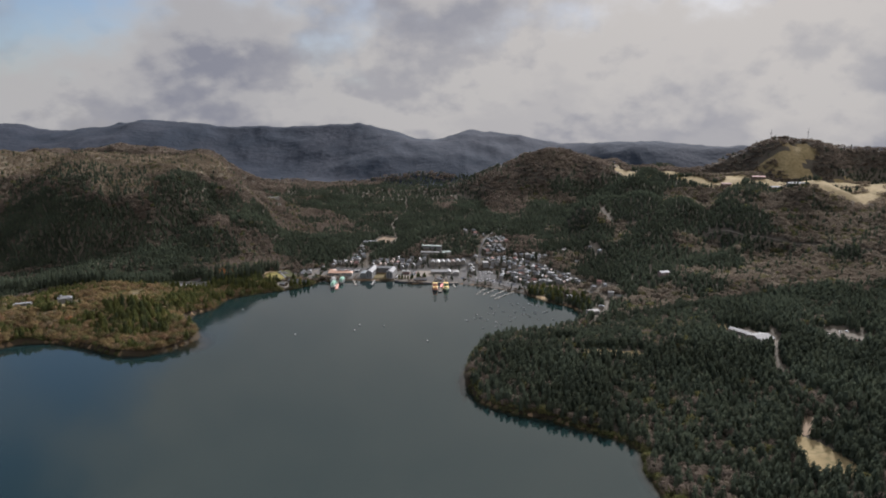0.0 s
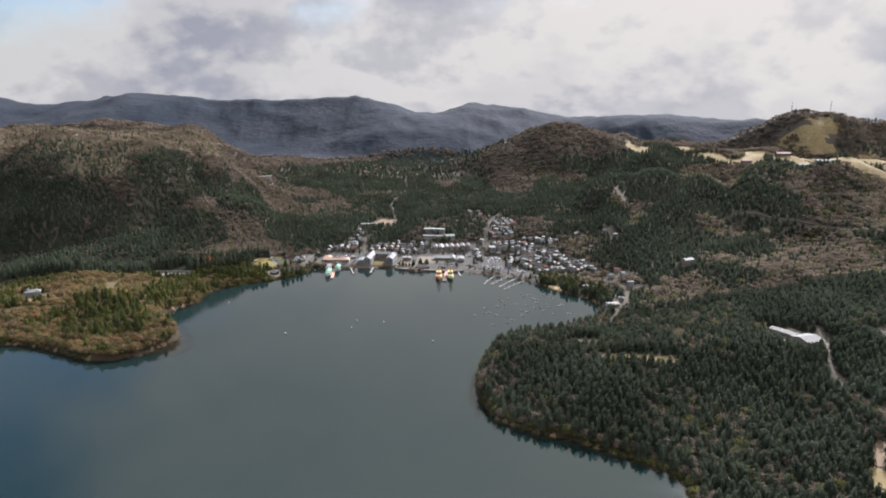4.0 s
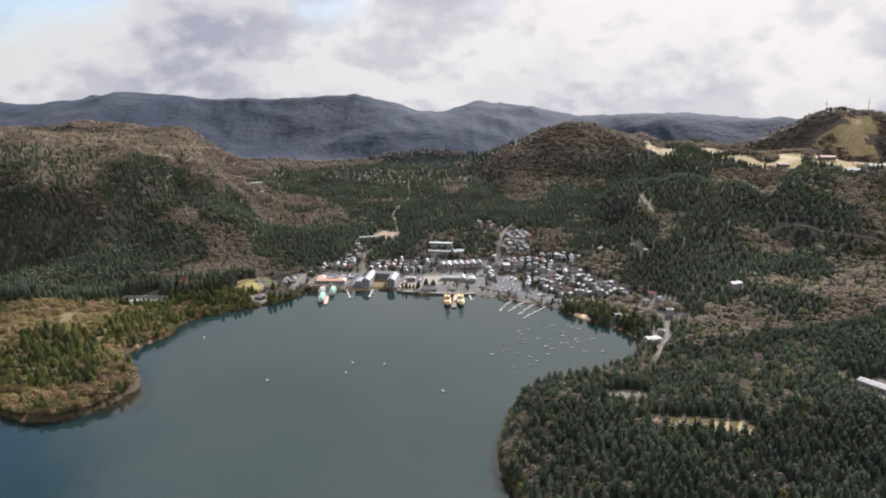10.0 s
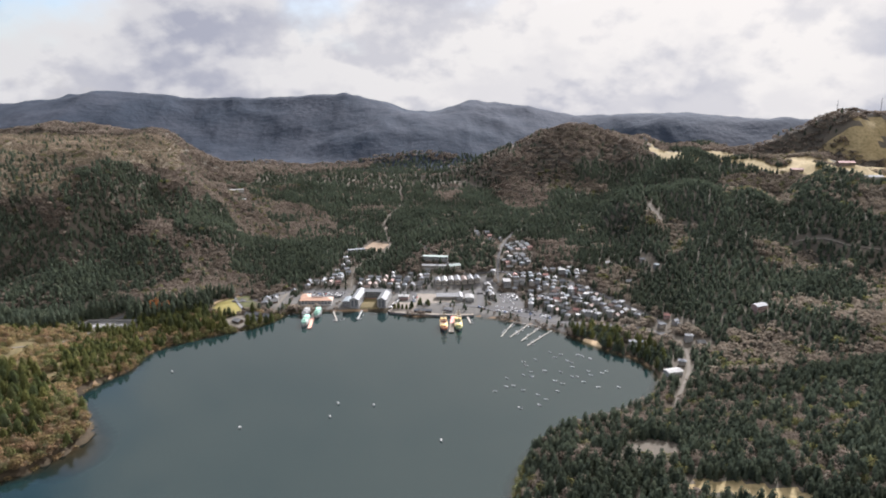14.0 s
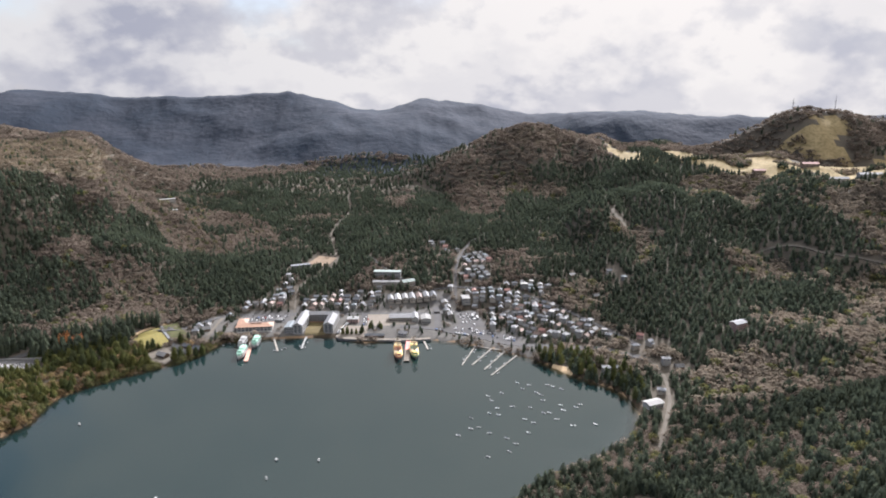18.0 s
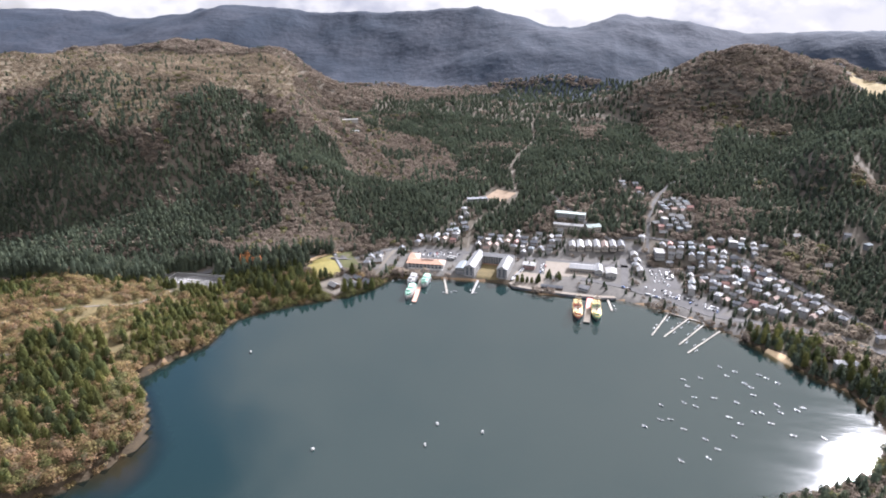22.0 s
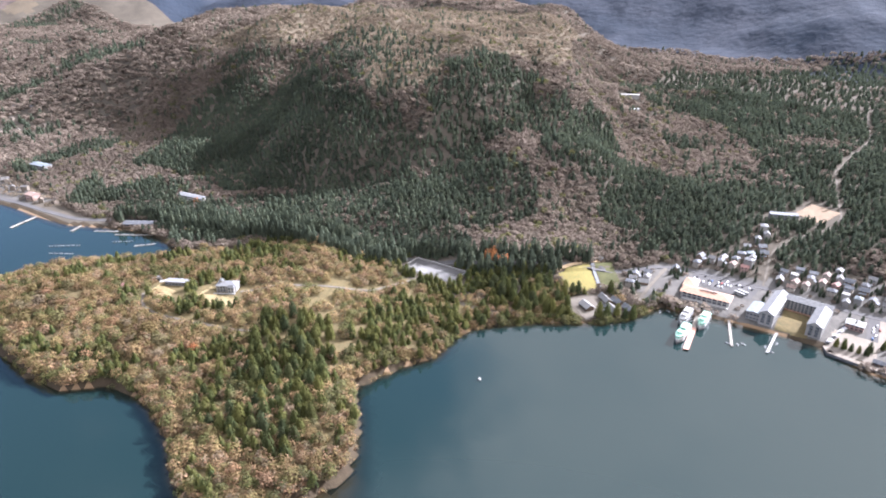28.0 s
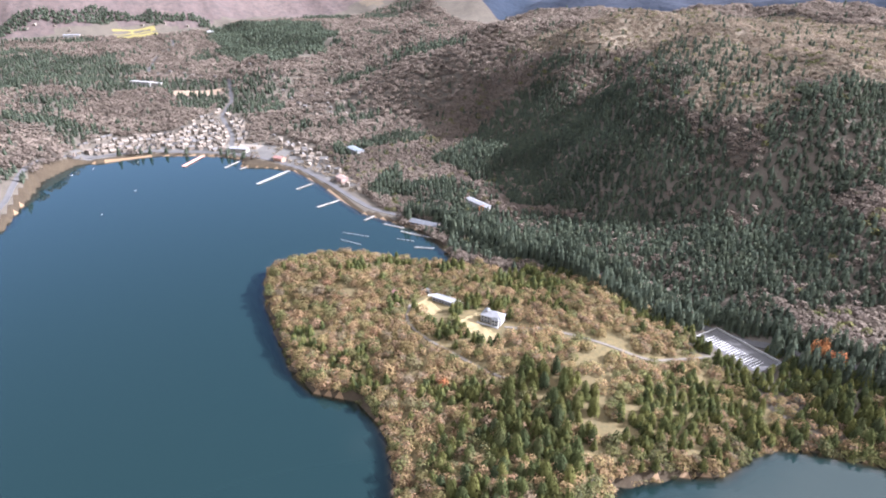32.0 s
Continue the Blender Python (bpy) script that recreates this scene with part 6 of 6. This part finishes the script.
for a, b in (((-1288, 986), (-1270, 960)), ((-1318, 970), (-1292, 940)), ((-1139, 1041), (-1124, 1009)), ((-1046, 1049), (-1033, 1009)), ((-966, 1075), (-953, 1047))):
    pier("village_jetty", a, b, 4.0, M_TIMBER, "short pale village jetty", 1.0, "village piers")

# quay wall along the harbour
quay = thing("quay", pose(0, 0, 0), "dark concrete quay wall with a pale coping", "quay")
QUAY_LINE = [(-98, 1277), (-94, 1267), (-58, 1258), (-25, 1254), (8, 1251), (30, 1253)]
for (x0, y0), (x1, y1) in zip(QUAY_LINE, QUAY_LINE[1:]):
    d = Vector((x1 - x0, y1 - y0)).normalized()
    s = Vector((-d.y, d.x))
    part("wall_block", Shape().prism([(x0, y0), (x1, y1), (x1 + s.x * 6, y1 + s.y * 6), (x0 + s.x * 6, y0 + s.y * 6)], -4, 2.4), M_SLATE, quay, "dark wet quay wall")
    part("coping", Shape().prism([(x0, y0), (x1, y1), (x1 + s.x * 6, y1 + s.y * 6), (x0 + s.x * 6, y0 + s.y * 6)], 2.403, 2.9), M_PLAZA, quay, "pale stone coping")


def small_boat(m, words="small white motor boat on its mooring", group="moored boats in the bay"):
    ob = thing("boat", m, words, "boat", group)
    part("hull", Shape().loft(hull_rings(4.8, 1.8, -0.3, 0.55, 0.12, 0.4)), M_HULL_WHITE, ob)
    part("cockpit", Shape().prism(deck_outline(4.8, 1.6, 0.2, 0.35, 0.97, 0.4), 0.56, 0.66), M_SLATE, ob)
    part("cabin", Shape().prism([(-0.45, -1.0), (0.45, -1.0), (0.6, 0.2), (-0.6, 0.2)], 0.67, 1.2, 0.85), M_GLASS, ob)
    part("outboard", Shape().box(-0.2, 0.2, 2.3, 2.65, 0.1, 0.95), M_HULL_DARK, ob)
    return ob


MOORINGS = [(81, 1085), (83, 1074), (97, 1091), (86, 1056), (76, 1046), (85, 1042), (103, 1058), (119, 1115), (122, 1099), (131, 1108), (135, 1088), (139, 1082), (138, 1069),
            (121, 1054), (152, 1106), (157, 1101), (165, 1094), (56, 1038), (53, 1016), (61, 1018), (39, 1004), (70, 1006), (85, 995), (92, 984), (83, 971), (62, 964), (110, 1030),
            (117, 1022), (108, 1003), (132, 1041), (138, 1041), (154, 1056), (154, 1045), (142, 1027), (169, 1051), (175, 1056), (155, 1013), (178, 1013)]
drift = random.Random(9)
first_boat = None
for x, y in MOORINGS:
    m = pose(x, y, 0, 0, 0, 60 + drift.uniform(-25, 25))
    if first_boat is None:
        first_boat = small_boat(m)
    else:
        copy_thing(first_boat, m)
# boats lying along the jetties
along_jetties = []
for a, b in (((86, 1227), (62, 1169)), ((106, 1217), (74, 1168)), ((122, 1208), (87, 1153)), ((134, 1192), (93, 1137))):
    p, q = Vector(a), Vector(b)
    d = (q - p).normalized()
    s = Vector((-d.y, d.x))
    for k in range(6):
        if drift.random() < 0.6:
            c = p.lerp(q, 0.15 + 0.14 * k) + s * (3.2 if drift.random() < 0.5 else -3.2)
            along_jetties.append((c.x, c.y, math.degrees(math.atan2(d.y, d.x)) + 90))
for x, y, t in along_jetties + [(-134, 1262, 0), (-142, 1250, 5), (-136, 1244, 90), (-164, 1240, 20), (-172, 1238, 80), (-160, 1244, 70), (27, 1236, 4), (28, 1226, 6), (-243, 1262, 10), (-236, 1268, 60)]:
    tagged(copy_thing(first_boat, pose(x, y, 0, 0, 0, t)), "small white motor boat beside a jetty", group="boats at the jetties")
MARINA = [((-929, 1064), (-902, 1081)), ((-895, 1072), (-847, 1102)), ((-929, 1005), (-901, 1028)), ((-908, 994), (-881, 1010)), ((-876, 1057), (-857, 1073)), ((-840, 1064), (-825, 1082))]
for a, b in MARINA:
    p, q = Vector(a), Vector(b)
    d = (q - p).normalized()
    if a[1] > 1060:
        pier("pontoon", a, b, 1.4, M_TIMBER, "floating pale mooring pontoon on the inner shore", 0.5, "marina pontoons", 8.0)
    side = 2.4 if a[1] > 1060 else 0.0
    for k in range(int((q - p).length / 6.5) + 1):
        c = p + d * (3 + 6.5 * k) + Vector((-d.y, d.x)) * side
        tagged(copy_thing(first_boat, pose(c.x, c.y, 0, 0, 0, math.degrees(math.atan2(d.y, d.x)) + 90 + drift.uniform(-6, 6))), "small white boat moored in a row off the far shore", group="boats off the village")
for x, y in ((-1240, 793), (-1154, 739), (-1372, 713), (-1396, 746), (-1400, 816)):
    tagged(copy_thing(first_boat, pose(x, y, 0, 0, 0, drift.uniform(40, 100))), "small white boat off the far village", group="boats off the village")
pedalo = thing("pedal_boat", pose(-336, 1060, 0, 0, 0, 70), "white pedal boat out on the lake", "boat", "pedal boats")
part("hull", Shape().loft(hull_rings(3.2, 1.7, -0.3, 0.5, 0.1, 0.35)), M_HULL_WHITE, pedalo)
part("seat", Shape().box(-0.6, 0.6, 0.2, 0.9, 0.45, 1.1), M_HULL_WHITE, pedalo)
part("canopy", Shape().box(-0.8, 0.8, -0.8, 1.1, 1.7, 1.8), M_HULL_WHITE, pedalo)
for sx in (-0.85, 0.85):
    for sy in (-0.75, 1.05):
        part("post", Shape().rod((sx * 0.85, sy, 0.45), (sx * 0.85, sy, 1.72), 0.04), M_HULL_WHITE, pedalo)
for x, y in ((-218, 926), (-129, 976), (-133, 947), (-91, 972), (-21, 899)):
    copy_thing(pedalo, pose(x, y, 0, 0, 0, drift.uniform(0, 180)))

# ---- cars and coaches ----
CAR_PAINTS = [paint("car_" + n, c, 0.3, vary=0.03) for n, c in (("white", (0.8, 0.8, 0.8)), ("silver", (0.5, 0.51, 0.52)), ("black", (0.03, 0.03, 0.035)), ("blue", (0.08, 0.14, 0.3)), ("red", (0.4, 0.05, 0.04)))]


def car(m, mat, words):
    ob = thing("car", m, words, "car", "parked cars")
    part("body", Shape().prism([(-2.1, -0.85), (2.1, -0.85), (2.1, 0.85), (-2.1, 0.85)], 0.3, 0.95, 0.97), mat, ob)
    part("cabin", Shape().prism([(-1.5, -0.78), (1.2, -0.78), (1.2, 0.78), (-1.5, 0.78)], 0.951, 1.5, 0.8), M_GLASS, ob)
    part("car_roof", Shape().box(-1.15, 0.9, -0.6, 0.6, 1.503, 1.56), mat, ob)
    for wx in (-1.35, 1.35):
        for wy in (-0.8, 0.8):
            part("wheel", Shape().rod((wx, wy - 0.1, 0.32), (wx, wy + 0.1, 0.32), 0.32, n=8), M_TYRE, ob)
    return ob


lots = random.Random(3)
CAR_NAMES = ("white", "silver", "black", "blue", "red")
cars = {}


def park(x, y, turn, lift=0.35):
    k = lots.choices(range(5), (10, 6, 4, 2, 1))[0]
    m = on_ground(x, y, turn, lift)
    if k in cars:
        copy_thing(cars[k], m)
    else:
        cars[k] = car(m, CAR_PAINTS[k], CAR_NAMES[k] + " family car in a parking bay")


def fill(key, rows, per_row, share, lift=0.35):
    cx, cy, hx, hy, turn = HELD[key]
    c, s = math.cos(turn), math.sin(turn)
    for r in range(rows):
        for i in range(per_row):
            if lots.random() < share:
                u, v = -hx + 4 + (2 * hx - 8) * (i + 0.5) / per_row, -hy + 4 + (2 * hy - 8) * (r + 0.5) / rows
                park(cx + u * c - v * s, cy + u * s + v * c, turn + math.pi / 2, lift)


fill("car_park_a", 3, 18, 0.5)
fill("car_park_b", 6, 3, 0.4)
fill("car_park_c", 5, 9, 0.35)
fill("front_lot", 2, 26, 0.55)
fill("turning_circle", 2, 5, 0.4, 0.4)
for i in range(14):
    if lots.random() < 0.7:
        park(-95 + 1.0 * i, 1282 + 3.4 * i, 0.3)
for i in range(22):
    if lots.random() < 0.5:
        f = i / 21
        park(40 + 55 * f, 1283 - 30 * f, -0.6, 0.5)
coach = thing("coach", on_ground(-182, 1337, -0.35, 0.3), "white motor coach in the museum car park", "coach", "coaches")
part("body", Shape().box(-5.8, 5.8, -1.25, 1.25, 0.4, 3.2), M_HULL_WHITE, coach)
part("window_band", Shape().box(-5.6, 5.86, -1.3, 1.3, 1.6, 2.6), M_GLASS, coach, "dark window band")
for wx in (-3.8, 3.6):
    for wy in (-1.15, 1.15):
        part("wheel", Shape().rod((wx, wy - 0.12, 0.5), (wx, wy + 0.12, 0.5), 0.5, n=8), M_TYRE, coach)
for x, y, t in ((-180, 1342, -0.35), (96, 1330, 1.5), (102, 1322, 1.5), (60, 1388, 1.5)):
    copy_thing(coach, on_ground(x, y, t, 0.3))
# painted bays of the park's car park
for i in range(18):
    x = -505 + 3.0 * i
    s = part("bay_line", Shape().box(x - 0.22, x + 0.22, 1188, 1203, 9.31, 9.40), M_LINE, bpy.data.objects["park_car_park"])
walls = thing("retaining_wall", pose(0, 0, 0), "pale concrete wall round the park car park", "wall")
part("wall_panel", Shape().box(-512, -446, 1214.5, 1215.6, 7.5, 11.0), M_CONCRETE, walls)
part("wall_panel", Shape().box(-513.1, -512.01, 1186, 1215, 7.5, 10.5), M_CONCRETE, walls)
part("wall_panel", Shape().box(-445.9, -444.8, 1196, 1215, 7.5, 10.8), M_TIN, walls)

# ---- single trees of the park and the waterfront ----
def tree(kind, m, size, words, group):
    h, w = size
    ob = thing(kind, m, words, "tree", group)
    if kind == "cedar":
        part("trunk", Shape().rod((0, 0, -1), (0, 0, h * 0.75), 0.35, 0.1), M_BARK, ob)
        v, f = conifer(190, 0.105, 0.40)
        part("crown", mesh_of("crown", v * (w, w, h), f, M_CEDAR_ONE), None, ob)
    else:
        t = Shape().rod((0, 0, -1), (0, 0, h * 0.45), 0.35, 0.22)
        for k in range(5):
            a = k * 1.26 + rng.random()
            t.rod((0, 0, h * (0.25 + 0.04 * k)), (math.cos(a) * w * 0.32, math.sin(a) * w * 0.32, h * (0.6 + 0.06 * k)), 0.16, 0.05, 5)
        part("trunk", t, M_BARK, ob)
        v, f = twigs(150, 0.085, 0.5)
        part("crown", mesh_of("crown", v * (w, w, h), f, M_ORANGE if kind == "maple" else M_BARE_ONE), None, ob)
    return ob


def scatter_trees(kind, spots_xy, sizes, words, group, variants=5):
    made = []
    for i, (x, y) in enumerate(spots_xy):
        k = float(0.85 + 0.35 * rng.random())
        m = on_ground(x, y, rng.random() * 6.28, 0.0)
        if i < variants:
            made.append(tree(kind, m, sizes[i % len(sizes)], words, group))
        else:
            ob = copy_thing(made[int(rng.integers(0, len(made)))], m)
            ob.scale = (k, k, k)


def pick_spots(poly, gap, share, edge=2.0):
    p = np.array(poly, float)
    x, y = spots(p[:, 0].min(), p[:, 0].max(), p[:, 1].min(), p[:, 1].max(), gap)
    ok = inside(x, y, poly) & (shore_distance(x, y) > edge) & ~held(x, y, 0.5) & ~on_road(x, y, 2.0) & ~near_house(x, y, 7.0) & (rng.random(len(x)) < share)
    return list(zip(x[ok], y[ok]))


TALL = [(15, 9.5), (13, 8.5), (17, 10), (14, 9), (12, 8.5)]
ROUND = [(9, 11), (10, 12), (8, 9), (11, 13), (9, 10)]
finger = pick_spots(CEDAR_FINGER, 9.5, 0.8)
scatter_trees("cedar", finger, TALL, "tall green cedar on the park peninsula", "park cedars")
scatter_trees("bare_tree", pick_spots([(-800, 875), (-700, 870), (-600, 890), (-500, 885), (-420, 850), (-370, 870), (-400, 960), (-560, 950), (-700, 960), (-800, 930)], 15, 0.75), ROUND,
              "leafless brown broadleaved tree on the peninsula shore", "park broadleaved trees")
front_trees = [(-88 + 6 * i, 1281 - 0.5 * i) for i in range(5)] + [(-52, 1296), (-50, 1302), (-38, 1300), (-36, 1294), (-62, 1284)]
scatter_trees("cedar", front_trees, [(9, 6), (11, 6.5), (8, 5)], "dark clipped conifer in the quay garden", "quay garden trees", 3)
checkpoint_pines = pick_spots([(-440, 1215), (-405, 1240), (-372, 1262), (-362, 1250), (-340, 1238), (-322, 1222), (-318, 1196), (-345, 1176), (-372, 1172), (-400, 1190)], 9, 0.85, 3.0)
checkpoint_pines += [(-276, 1227), (-262, 1234), (-268, 1228), (-298, 1268), (-290, 1214), (-283, 1217), (-330, 1240), (-326, 1247)]
scatter_trees("cedar", checkpoint_pines, [(15, 9.5), (13, 9), (17, 10), (12, 8)], "dark pine by the old checkpoint shore", "checkpoint pines", 4)
east_shore = pick_spots([(150, 1160), (190, 1120), (235, 1060), (260, 1070), (250, 1130), (200, 1190), (160, 1195)], 9, 0.7, 4.0)
scatter_trees("cedar", east_shore, [(14, 8), (12, 8), (16, 9)], "dark evergreen on the town's wooded shore", "town shore trees", 3)
scatter_trees("maple", [(-435, 1243), (-428, 1245), (-421, 1243), (-414, 1246), (-431, 1250)], [(17, 10), (15, 9)], "orange metasequoia beside the highway", "orange trees by the highway", 2)
scatter_trees("maple", [(-556, 940), (-640, 975), (-880, 1190)], [(9, 9), (7, 7)], "small tree with orange autumn leaves", "orange park trees", 2)
